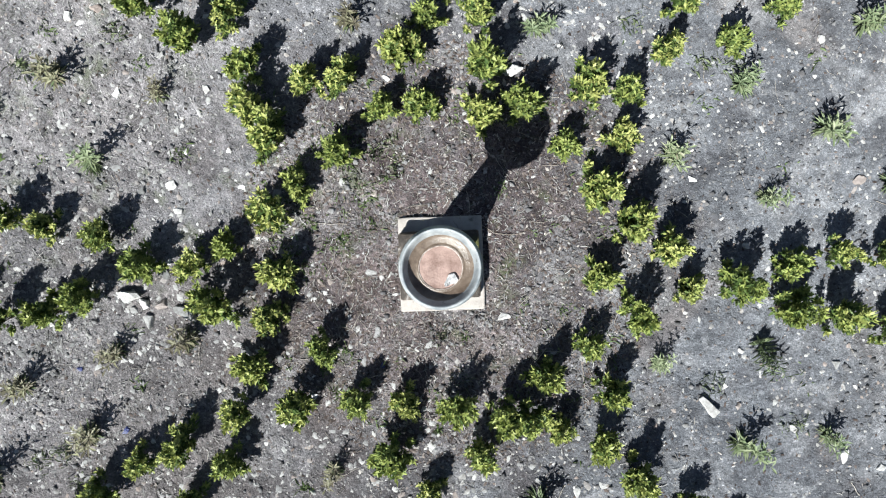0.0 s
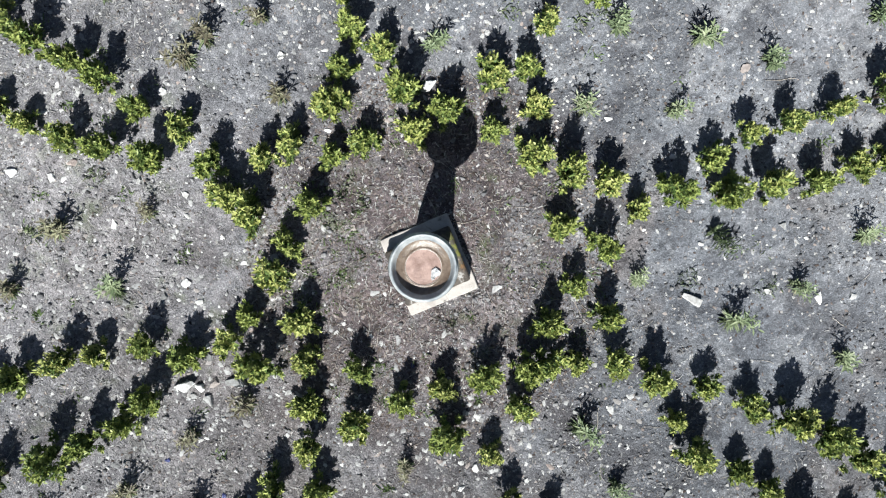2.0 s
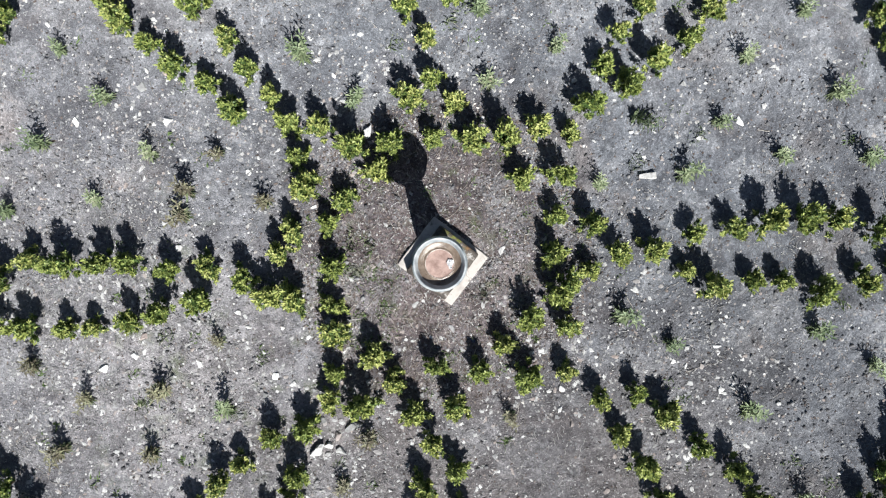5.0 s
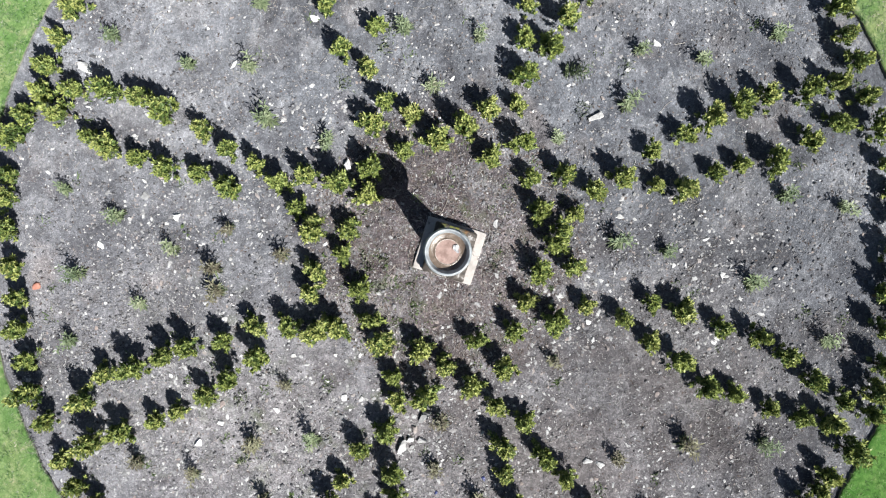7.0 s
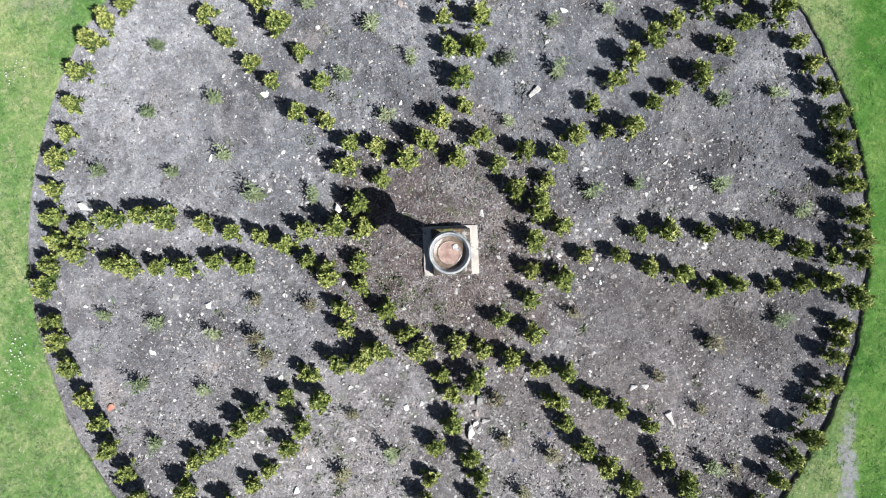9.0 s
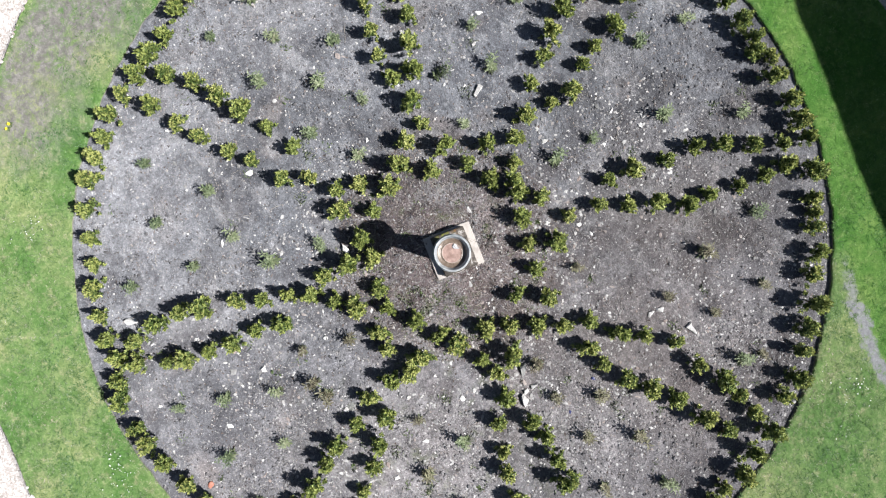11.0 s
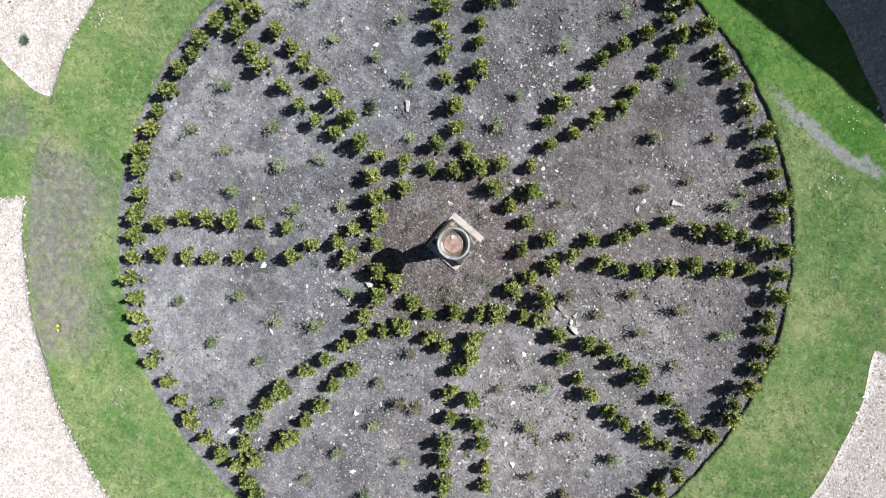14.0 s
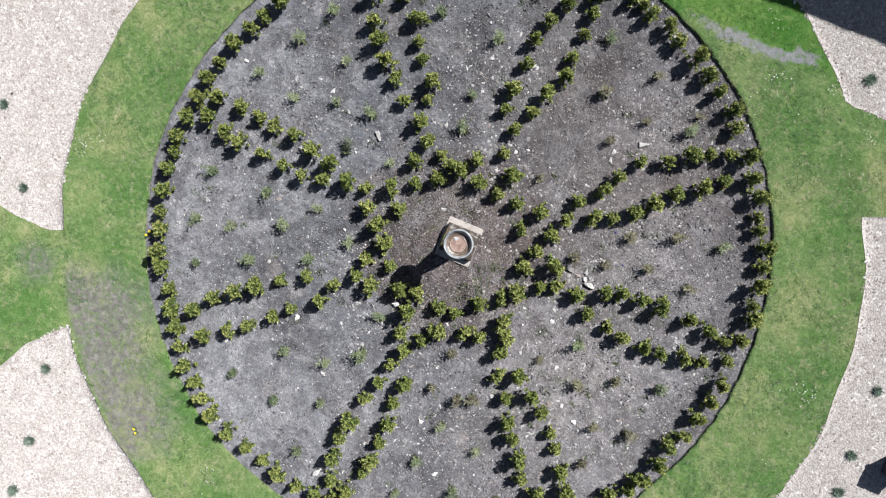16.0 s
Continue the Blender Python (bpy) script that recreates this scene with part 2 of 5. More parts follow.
def grass_material():
    k = Mat("grass_blade", 0.7, 0.2, 0.25)
    c = k.ramp(k.island(), [(0.0, (0.09, 0.165, 0.05)), (0.45, (0.135, 0.21, 0.08)), (0.82, (0.22, 0.275, 0.14)), (1.0, (0.4, 0.4, 0.29))])
    c = k.mix(1.0, c, k.ramp(k.noise(24, 4, 0.65), [(0.38, (0.9, 0.91, 0.9)), (0.5, (1.0, 1.01, 1.0)), (0.62, (1.35, 1.27, 1.38))]), "MULTIPLY")
    c = k.mix(1.0, c, k.ramp(k.noise(3.2, 5, 0.7), [(0.36, (0.8, 0.88, 0.8)), (0.5, (1.0, 1.0, 1.0)), (0.64, (1.3, 1.16, 1.3))]), "MULTIPLY")
    c = k.mix(1.0, c, k.ramp(k.noise(10, 5, 0.7, distort=1.0), [(0.36, (0.74, 0.82, 0.72)), (0.5, (0.96, 0.98, 1.0)), (0.64, (1.45, 1.28, 1.5))]), "MULTIPLY")
    c = k.mix(1.0, c, k.ramp(k.noise(0.8, 4, 0.6), [(0.38, (0.66, 0.86, 0.72)), (0.62, (1.16, 1.08, 1.1))]), "MULTIPLY")
    # lusher grass to the south, beyond the worn strip
    y = k.node("ShaderNodeSeparateXYZ", Vector=k.co).outputs[1]
    c = k.mix(k.grey(y, -4.7, -4.95), c, k.mix(1.0, c, (0.62, 0.88, 0.5), "MULTIPLY"))
    c = k.mix(1.0, c, (0.88, 0.9, 0.92), "MULTIPLY")
    k.colour(c)
    return k.leafy(c, 0.5).m


def plain_material(name, a, b, scale=9, rough=0.8, spec=0.3, strength=0.4):
    k = Mat(name, rough, spec)
    k.colour(k.mix(k.grey(k.noise(scale, 6, 0.7), 0.35, 0.68), a, b))
    return k.bump(k.noise(scale * 7, 4, 0.7), strength, 0.006).m


def plinth_material():
    k = Mat("weathered_stone", 0.75, 0.35)
    base = k.ramp(k.noise(7, 6, 0.7), [(0.3, (0.26, 0.232, 0.212)), (0.5, (0.37, 0.335, 0.31)), (0.75, (0.44, 0.405, 0.38))])
    base = k.mix(k.grey(k.noise(11, 6, 0.72, distort=0.4), 0.6, 0.68), base, (0.14, 0.125, 0.115))
    k.colour(base)
    return k.bump(k.noise(60, 5, 0.7), 0.6, 0.006).m


def tier_material():
    k = Mat("mossy_stone", 0.6, 0.3, 0.5)
    n = k.noise(9, 6, 0.72, distort=0.6)
    base = k.ramp(n, [(0.3, (0.02, 0.017, 0.015)), (0.46, (0.055, 0.045, 0.038)), (0.56, (0.11, 0.09, 0.075)), (0.63, (0.36, 0.34, 0.325))])
    moss = k.math("MULTIPLY", k.grey(k.noise(14, 5, 0.7), 0.46, 0.58), k.spot(0.22, 0.02, 0.1, 0.12))
    base = k.mix(moss, base, (0.15, 0.155, 0.035))
    rust = k.math("MULTIPLY", k.grey(k.noise(21, 5, 0.7), 0.5, 0.6), k.spot(0.21, -0.08, 0.05, 0.08))
    base = k.mix(rust, base, (0.26, 0.13, 0.05))
    k.colour(base)
    return k.bump(k.noise(40, 5, 0.7), 0.7, 0.012).m


def urn_material():
    k = Mat("pale_glazed_stoneware", 0.5, 0.4)
    base = k.ramp(k.noise(6, 6, 0.7), [(0.36, (0.15, 0.168, 0.185)), (0.5, (0.26, 0.275, 0.285)), (0.64, (0.42, 0.428, 0.43))])
    base = k.mix(k.grey(k.noise(25, 5, 0.7), 0.6, 0.7), base, (0.13, 0.13, 0.13))
    k.colour(base)
    return k.bump(k.noise(50, 4, 0.7), 0.3, 0.004).m


BED = 5.045      # radius of the planted bed
KERB = 0.026    # how far the turf stands above its soil
SOIL, TURF, GRAVEL = soil_material(), lawn_material(), gravel_material()
PEBBLE = stone_material("pebbles", [(0.0, (0.1, 0.1, 0.106)), (0.4, (0.19, 0.19, 0.198)), (0.65, (0.31, 0.308, 0.312)), (0.75, (0.22, 0.18, 0.165)), (0.85, (0.38, 0.37, 0.365)), (1.0, (0.6, 0.59, 0.58))])
PALE = stone_material("pale_pebbles", [(0.0, (0.22, 0.218, 0.22)), (0.35, (0.35, 0.345, 0.345)), (0.48, (0.34, 0.28, 0.255)), (0.6, (0.42, 0.415, 0.41)), (0.85, (0.48, 0.475, 0.47)), (1.0, (0.68, 0.67, 0.66))])
STRAW = stone_material("straw", [(0.0, (0.11, 0.1, 0.097)), (0.35, (0.2, 0.19, 0.185)), (0.75, (0.31, 0.3, 0.292)), (1.0, (0.52, 0.51, 0.5))], rough=0.85)
CRUMB = stone_material("soil_crumbs", [(0.0, (0.08, 0.078, 0.082)), (0.6, (0.165, 0.162, 0.17)), (1.0, (0.28, 0.275, 0.28))], rough=0.95)
CHIP = stone_material("gravel_chips", [(0.0, (0.27, 0.235, 0.218)), (0.25, (0.37, 0.33, 0.31)), (0.65, (0.48, 0.455, 0.44)), (1.0, (0.76, 0.745, 0.735))])
ROCK = stone_material("loose_stone", [(0.0, (0.2, 0.2, 0.2)), (0.35, (0.33, 0.328, 0.325)), (0.5, (0.34, 0.275, 0.25)), (0.65, (0.4, 0.395, 0.39)), (1.0, (0.56, 0.55, 0.545))], per="object")
SLAB = stone_material("pale_grey_stone", [(0.0, (0.36, 0.355, 0.35)), (1.0, (0.52, 0.51, 0.5))], per="object")
WHITE = stone_material("white_stone", [(0.0, (0.55, 0.545, 0.535)), (0.5, (0.68, 0.67, 0.66)), (1.0, (0.8, 0.79, 0.78))], per="object")
QUARTZ = plain_material("white_quartz", (0.2, 0.195, 0.2), (0.58, 0.575, 0.58), 45, 0.15, 0.6, 0.8)
BRICK = plain_material("red_brick", (0.3, 0.12, 0.085), (0.38, 0.19, 0.14), 18)
# shrub leaf colours; part of the crown's shade and sunlit tips is painted in
LEAF = leaf_material("shrub_leaf", [(0.0, (0.048, 0.085, 0.027)), (0.4, (0.092, 0.14, 0.04)), (0.75, (0.16, 0.205, 0.058)), (1.0, (0.24, 0.275, 0.085))], share=0.2, spread=0.25)
SHOOT = leaf_material("sunlit_young_leaf", [(0.0, (0.185, 0.235, 0.065)), (0.5, (0.3, 0.335, 0.1)), (1.0, (0.46, 0.455, 0.17))], share=0.2, spread=0.45)
BLADE = leaf_material("seedling_leaf", [(0.0, (0.07, 0.1, 0.055)), (0.35, (0.14, 0.18, 0.095)), (0.7, (0.23, 0.265, 0.15)), (0.9, (0.34, 0.36, 0.24)), (1.0, (0.24, 0.17, 0.13))], share=0.15, spread=0.45)
RUSSET = leaf_material("withered_leaf", [(0.0, (0.065, 0.055, 0.04)), (0.35, (0.125, 0.11, 0.075)), (0.7, (0.2, 0.195, 0.12)), (1.0, (0.32, 0.31, 0.2))], share=0.12, spread=0.35)
GRASS = grass_material()
WEED = leaf_material("weed_leaf", [(0.0, (0.075, 0.11, 0.035)), (0.6, (0.125, 0.175, 0.07)), (1.0, (0.2, 0.25, 0.12))], spread=0.2)
SILVER = leaf_material("silver_leaf", [(0.0, (0.1, 0.15, 0.12)), (1.0, (0.2, 0.26, 0.2))], spread=0.2)
PETAL = plain_material("daisy_petal", (0.8, 0.8, 0.78), (0.86, 0.86, 0.84), 9)
YELLOW = plain_material("yellow_petal", (0.6, 0.45, 0.02), (0.72, 0.58, 0.05), 9)
LITTER = stone_material("leaf_litter", [(0.0, (0.04, 0.03, 0.027)), (0.45, (0.1, 0.077, 0.069)), (0.8, (0.2, 0.163, 0.148)), (0.95, (0.34, 0.3, 0.28)), (1.0, (0.6, 0.57, 0.54))], rough=0.9)
TWIG = plain_material("dry_twig", (0.25, 0.205, 0.175), (0.55, 0.51, 0.46), 5)
BARK = plain_material("bark", (0.09, 0.07, 0.05), (0.16, 0.12, 0.09), 30)
PLINTH, TIER, URN = plinth_material(), tier_material(), urn_material()
BASIN = plain_material("stained_basin", (0.08, 0.055, 0.04), (0.19, 0.148, 0.115), 14, 0.3, 0.5)
SILT = plain_material("pink_silt", (0.16, 0.098, 0.08), (0.36, 0.25, 0.215), 11, 0.5, 0.4)
LIME = plain_material("lime_crust", (0.16, 0.12, 0.1), (0.52, 0.46, 0.42), 40, 0.6)
NAVY = plain_material("navy_plastic", (0.015, 0.02, 0.08), (0.04, 0.05, 0.16), 40, 0.35, 0.5)
SLATE = plain_material("dark_planter", (0.03, 0.032, 0.036), (0.055, 0.056, 0.06), 12, 0.6)
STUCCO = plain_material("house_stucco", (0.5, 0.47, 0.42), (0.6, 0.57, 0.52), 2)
TILE = plain_material("roof_slate", (0.08, 0.085, 0.09), (0.14, 0.14, 0.15), 3)


# ---- shapes ----
def fast_mesh(name, verts, faces, material):
    """A mesh from arrays of triangles, for what nobody could count."""
    me = bpy.data.meshes.new(name)
    n, f = len(verts), len(faces)
    me.vertices.add(n)
    me.vertices.foreach_set("co", np.ascontiguousarray(verts, np.float32).ravel())
    me.loops.add(3 * f)
    me.loops.foreach_set("vertex_index", np.ascontiguousarray(faces, np.int32).ravel())
    me.polygons.add(f)
    me.polygons.foreach_set("loop_start", np.arange(0, 3 * f, 3, dtype=np.int32))
    me.materials.append(material)
    me.update()
    me.validate()
    return me


def part(name, bm, material, parent, label=""):
    me = bpy.data.meshes.new(name)
    bm.normal_update()
    bm.to_mesh(me)
    bm.free()
    me.materials.append(material)
    ob = new(name, me)
    ob.parent = parent
    return tagged(ob, label)


def lathe(profile, steps=64, smooth=True):
    """A bmesh turned round the z axis from (radius, height) pairs."""
    bm = bmesh.new()
    rings = []
    for r, z in profile:
        if r < 1e-5:
            rings.append([bm.verts.new((0, 0, z))])
        else:
            rings.append([bm.verts.new((r * math.cos(2 * math.pi * i / steps), r * math.sin(2 * math.pi * i / steps), z)) for i in range(steps)])
    for a, b in zip(rings, rings[1:]):
        for i in range(steps):
            j = (i + 1) % steps
            quad = [a[i % len(a)], a[j % len(a)], b[j % len(b)], b[i % len(b)]]
            quad = list(dict.fromkeys(quad))
            if len(quad) > 2:
                bm.faces.new(quad).smooth = smooth
    return bm


def block(sx, sy, z0, z1, bevel=0.012, rough=0.004, cuts=5, seed=1):
    """A worn stone block with rounded, slightly uneven edges, centred on the z axis."""
    bm = bmesh.new()
    bmesh.ops.create_cube(bm, size=1)
    for v in bm.verts:
        v.co = Vector((v.co.x * sx, v.co.y * sy, z0 + (v.co.z + 0.5) * (z1 - z0)))
    bmesh.ops.bevel(bm, geom=bm.edges[:], offset=bevel, segments=3, affect="EDGES", profile=0.6)
    bmesh.ops.subdivide_edges(bm, edges=[e for e in bm.edges if e.calc_length() > 0.08], cuts=cuts, use_grid_fill=True)
    for v in bm.verts:
        v.co += noise.noise_vector(v.co * 14 + Vector((seed * 7.1, 0, 0))) * rough + noise.noise_vector(v.co * 45 + Vector((seed, 3, 0))) * rough * 0.5
    for f in bm.faces:
        f.smooth = True
    return bm


def waves(x, y, scale, seed):
    """Smooth random heights from -1 to 1 over arrays of places."""
    rng = np.random.default_rng(seed)
    table = rng.uniform(-1, 1, (64, 64))
    u, v = x * scale, y * scale
    i, j = np.floor(u).astype(int), np.floor(v).astype(int)
    fu, fv = u - i, v - j
    fu, fv = fu * fu * (3 - 2 * fu), fv * fv * (3 - 2 * fv)
    a, b = table[i % 64, j % 64], table[(i + 1) % 64, j % 64]
    c, d = table[i % 64, (j + 1) % 64], table[(i + 1) % 64, (j + 1) % 64]
    return (a * (1 - fu) + b * fu) * (1 - fv) + (c * (1 - fu) + d * fu) * fv


def soil_height(x, y):
    r = np.hypot(x, y)
    h = 0.02 * waves(x, y, 0.8, 1) + 0.014 * waves(x, y, 3.1, 2) + 0.008 * waves(x, y, 9.0, 3) + 0.006 * waves(x, y, 18.0, 4) + 0.0035 * waves(x, y, 37.0, 5)
    h *= 1 - 0.75 * np.clip((r - 4.6) / 0.35, 0, 1)
    return h + 0.03 * np.clip(1.2 - r, 0, 1) - 0.02 * np.clip((r - 4.88) / 0.1, 0, 1)


def soil_at(x, y):
    return float(soil_height(np.array([x]), np.array([y]))[0])


def edge_radius(a):
    """The cut edge of the turf round the bed, a little wavy."""
    a = np.asarray(a, float)
    round_about = 0.04 * np.cos(a) - 0.015 * np.sin(a)
    return BED + round_about + 0.007 * np.sin(5 * a + 1) + 0.006 * np.sin(13 * a) + 0.006 * np.sin(31 * a + 2) + 0.007 * np.sin(83 * a) * np.sin(7 * a) + 0.01 * waves(a * 5.0 % 31.4, np.zeros_like(a), 8.0, 77)


STONE = np.array([(1, 0, 0), (-1, 0, 0), (0, 1, 0), (0, -1, 0), (0, 0, 1), (0, 0, -1)], float)
STONE_FACES = np.array([(0, 2, 4), (2, 1, 4), (1, 3, 4), (3, 0, 4), (2, 0, 5), (1, 2, 5), (3, 1, 5), (0, 3, 5)])


def scatter_stones(name, x, y, z, size, material, seed, flat=0.6, long=1.0):
    """Many small stones in one mesh, each of its own size, turn and shape."""
    rng = np.random.default_rng(seed)
    n = len(x)
    v = STONE[None] * rng.uniform(0.65, 1.25, (n, 6, 1)) + rng.normal(0, 0.13, (n, 6, 3))
    v *= np.stack([rng.uniform(0.75, 1.35, n) * long, rng.uniform(0.75, 1.2, n), np.full(n, flat)], 1)[:, None] * size[:, None, None]
    a, b = rng.uniform(0, 2 * np.pi, n), rng.normal(0, 0.35 / long, n)
    ca, sa, cb, sb = np.cos(a)[:, None], np.sin(a)[:, None], np.cos(b)[:, None], np.sin(b)[:, None]
    vx, vz = v[..., 0] * cb + v[..., 2] * sb, v[..., 2] * cb - v[..., 0] * sb
    out = np.stack([vx * ca - v[..., 1] * sa + x[:, None], vx * sa + v[..., 1] * ca + y[:, None], vz + z[:, None]], -1)
    faces = STONE_FACES[None] + (6 * np.arange(n))[:, None, None]
    return new(name, fast_mesh(name, out.reshape(-1, 3), faces.reshape(-1, 3), material))


def scatter_chips(name, x, y, z, size, material, seed, flat=0.4, long=1.0):
    """Many small flat chips in one mesh: an uneven five-sided foot and one blunt top each, of their own size, turn and shape."""
    rng = np.random.default_rng(seed)
    n = len(x)
    t = (np.arange(5) + rng.uniform(-0.32, 0.32, (n, 5))) * 2 * np.pi / 5
    r = rng.uniform(0.6, 1.25, (n, 5))
    v = np.zeros((n, 6, 3))
    stretch = long * rng.uniform(0.8, 1.7, n)[:, None]
    v[:, :5, 0], v[:, :5, 1] = r * np.cos(t) * stretch, r * np.sin(t)
    v[:, 5, 0], v[:, 5, 1] = rng.uniform(-0.35, 0.35, n) * stretch[:, 0], rng.uniform(-0.35, 0.35, n)
    v[:, 5, 2] = flat * rng.uniform(0.6, 1.4, n)
    v[:, :5, 2] = -0.35 * flat + rng.normal(0, 0.16, (n, 5)) * flat
    v *= size[:, None, None]
    a = rng.uniform(0, 2 * np.pi, n)
    ca, sa = np.cos(a)[:, None], np.sin(a)[:, None]
    out = np.stack([v[..., 0] * ca - v[..., 1] * sa + x[:, None], v[..., 0] * sa + v[..., 1] * ca + y[:, None], v[..., 2] + z[:, None]], -1)
    fan = np.array([(0, 1, 5), (1, 2, 5), (2, 3, 5), (3, 4, 5), (4, 0, 5)])
    faces = fan[None] + (6 * np.arange(n))[:, None, None]
    return new(name, fast_mesh(name, out.reshape(-1, 3), faces.reshape(-1, 3), material))


def scatter_straws(name, x, y, z, length, width, material, seed):
    """Many thin, slightly tilted and bent bits of straw in one mesh: a ridge of four triangles each."""
    rng = np.random.default_rng(seed)
    n = len(x)
    a, lift, bend = rng.uniform(0, 2 * np.pi, n), rng.uniform(0, 0.006, (n, 2)), rng.normal(0, 0.12, n)
    d, s = np.stack([np.cos(a), np.sin(a)], 1), np.stack([-np.sin(a), np.cos(a)], 1)
    out = np.zeros((n, 6, 3))
    for k, (along, off) in enumerate(((-0.5, 0), (0, 1), (0.5, 0))):
        mid = d * (length * along)[:, None] + s * (length * bend * off)[:, None]
        out[:, 2 * k, :2], out[:, 2 * k + 1, :2] = mid - s * width[:, None] / 2, mid + s * width[:, None] / 2
        out[:, 2 * k:2 * k + 2, 2] = (lift[:, 0] if k == 0 else lift[:, 1] if k == 2 else lift.mean(1) + 0.002)[:, None]
        out[:, 2 * k + 1, 2] += 0.5 * width
    out += np.stack([x, y, z], 1)[:, None]
    faces = np.array([(0, 2, 3), (0, 3, 1), (2, 4, 5), (2, 5, 3)])[None] + (6 * np.arange(n))[:, None, None]
    return new(name, fast_mesh(name, out.reshape(-1, 3), faces.reshape(-1, 3), material))


def scatter_blades(name, x, y, z, length, width, lean, material, seed, rise=0.6, least=0.3):
    """Many pointed blades in one mesh: one bent triangle pair each."""
    rng = np.random.default_rng(seed)
    n = len(x)
    a = rng.uniform(0, 2 * np.pi, n)
    tw = a + np.pi / 2 + rng.normal(0, 0.35, n)
    d = np.stack([np.cos(a), np.sin(a)], 1)
    s = np.stack([np.cos(tw), np.sin(tw)], 1) * (width / 2)[:, None]
    out = np.zeros((n, 4, 3))
    ln = lean * rng.uniform(least, 1.3, n)
    out[:, 0, :2], out[:, 1, :2] = -s, s
    out[:, 2, :2] = d * (length * ln * 0.4)[:, None] + s * 0.8
    out[:, 2, 2] = length * rise
    out[:, 3, :2] = d * (length * ln)[:, None]
    out[:, 3, 2] = length * rise * np.clip(1.75 - 0.75 * ln, 0.5, 1.6)
    out += np.stack([x, y, z], 1)[:, None]
    faces = np.array([(0, 1, 2), (0, 2, 3)])[None] + (4 * np.arange(n))[:, None, None]
    return new(name, fast_mesh(name, out.reshape(-1, 3), faces.reshape(-1, 3), material))


# ---- ground ----
def build_bed():
    na, radii = 1000, np.r_[0.0, np.linspace(0.02, BED + 0.14, 240)]
    a = np.linspace(0, 2 * np.pi, na, endpoint=False)
    x, y = radii[1:, None] * np.cos(a), radii[1:, None] * np.sin(a)
    v = np.concatenate([[[0, 0, soil_at(0, 0)]], np.stack([x, y, soil_height(x, y)], -1).reshape(-1, 3)])
    k, i = np.meshgrid(np.arange(len(radii) - 2), np.arange(na), indexing="ij")
    p, q = 1 + k * na + i, 1 + k * na + (i + 1) % na
    tri = np.concatenate([np.stack([p, p + na, q + na], -1).reshape(-1, 3), np.stack([p, q + na, q], -1).reshape(-1, 3),
                          np.stack([np.zeros(na, int), 1 + np.arange(na), 1 + (np.arange(na) + 1) % na], -1)])
    ob = new("flower_bed_soil", fast_mesh("flower_bed_soil", v, tri, SOIL))
    ob.data.polygons.foreach_set("use_smooth", [True] * len(ob.data.polygons))
    return tagged(ob, "round bed of dry grey soil strewn with small stones", "soil bed", kind="structure")


def lawn_swell(x, y):
    return 0.012 * waves(x, y, 1.3, 8) * np.clip((6.4 - np.hypot(x, y)) / 0.3, 0, 1)


def build_lawn():
    na = 1440
    a = np.linspace(0, 2 * np.pi, na, endpoint=False)
    e = edge_radius(a)
    rows = [(e + 0.012, -0.16), (e + 0.006, -0.02), (e, KERB - 0.015), (e + 0.02, KERB)]
    rows += [(e + 0.06, KERB)] + [(np.full(na, r), KERB) for r in (5.22, 5.3, 5.4, 5.55, 5.7, 5.85, 6.0, 6.15, 6.3, 6.4, 6.6, 7.2, 8, 9, 11, 15, 25, 60, 180, 600)]
    v = []
    for r, z in rows:
        x, y = r * np.cos(a), r * np.sin(a)
        v.append(np.stack([x, y, z + lawn_swell(x, y) * (z > 0)], -1))
    v = np.concatenate(v)
    k, i = np.meshgrid(np.arange(len(rows) - 1), np.arange(na), indexing="ij")
    p, q = k * na + i, k * na + (i + 1) % na
    tri = np.concatenate([np.stack([p, p + na, q + na], -1).reshape(-1, 3), np.stack([p, q + na, q], -1).reshape(-1, 3)])
    return tagged(new("ground", fast_mesh("ground", v, tri, TURF)), "mown lawn with worn patches round the flower bed", "lawn", kind="structure")


PATHS = (29.5, 122.0, 215.3, 302.0)     # the grass paths that lead away from the bed, degrees
GRAVEL_IN, GRAVEL_OUT, GRAVEL_TOP = 6.5, 13.0, KERB + 0.006


def path_half(r):
    return 7.0 + 2.2 * np.clip(r - GRAVEL_IN, 0, 9) ** 1.5 * np.clip(1.6 / np.clip(r - GRAVEL_IN, 0.5, 9), 0.35, 1)


def path_south(r):
    """The south side of the south-west path, which draws in from a rounded corner."""
    return np.interp(r, (6.5, 6.6, 6.75, 7.0, 7.6), (9.4, 8.0, 6.9, 5.2, 4.6))


def gravel_in(deg):
    """Inner radius of the gravel; it bulges towards the bed beside the south-west path."""
    return GRAVEL_IN - 0.13 * np.exp(-((deg - 206) / 7) ** 2)


def gravel_edges(k, r):
    a0, a1 = PATHS[k], PATHS[(k + 1) % 4] + (360 if k == 3 else 0)
    wob = 0.25 * np.sin(4 * r) + 0.1 * np.sin(11 * r + k)
    return a0 + (path_south(r) if k == 2 else path_half(r)) + wob, a1 - path_half(r) + wob


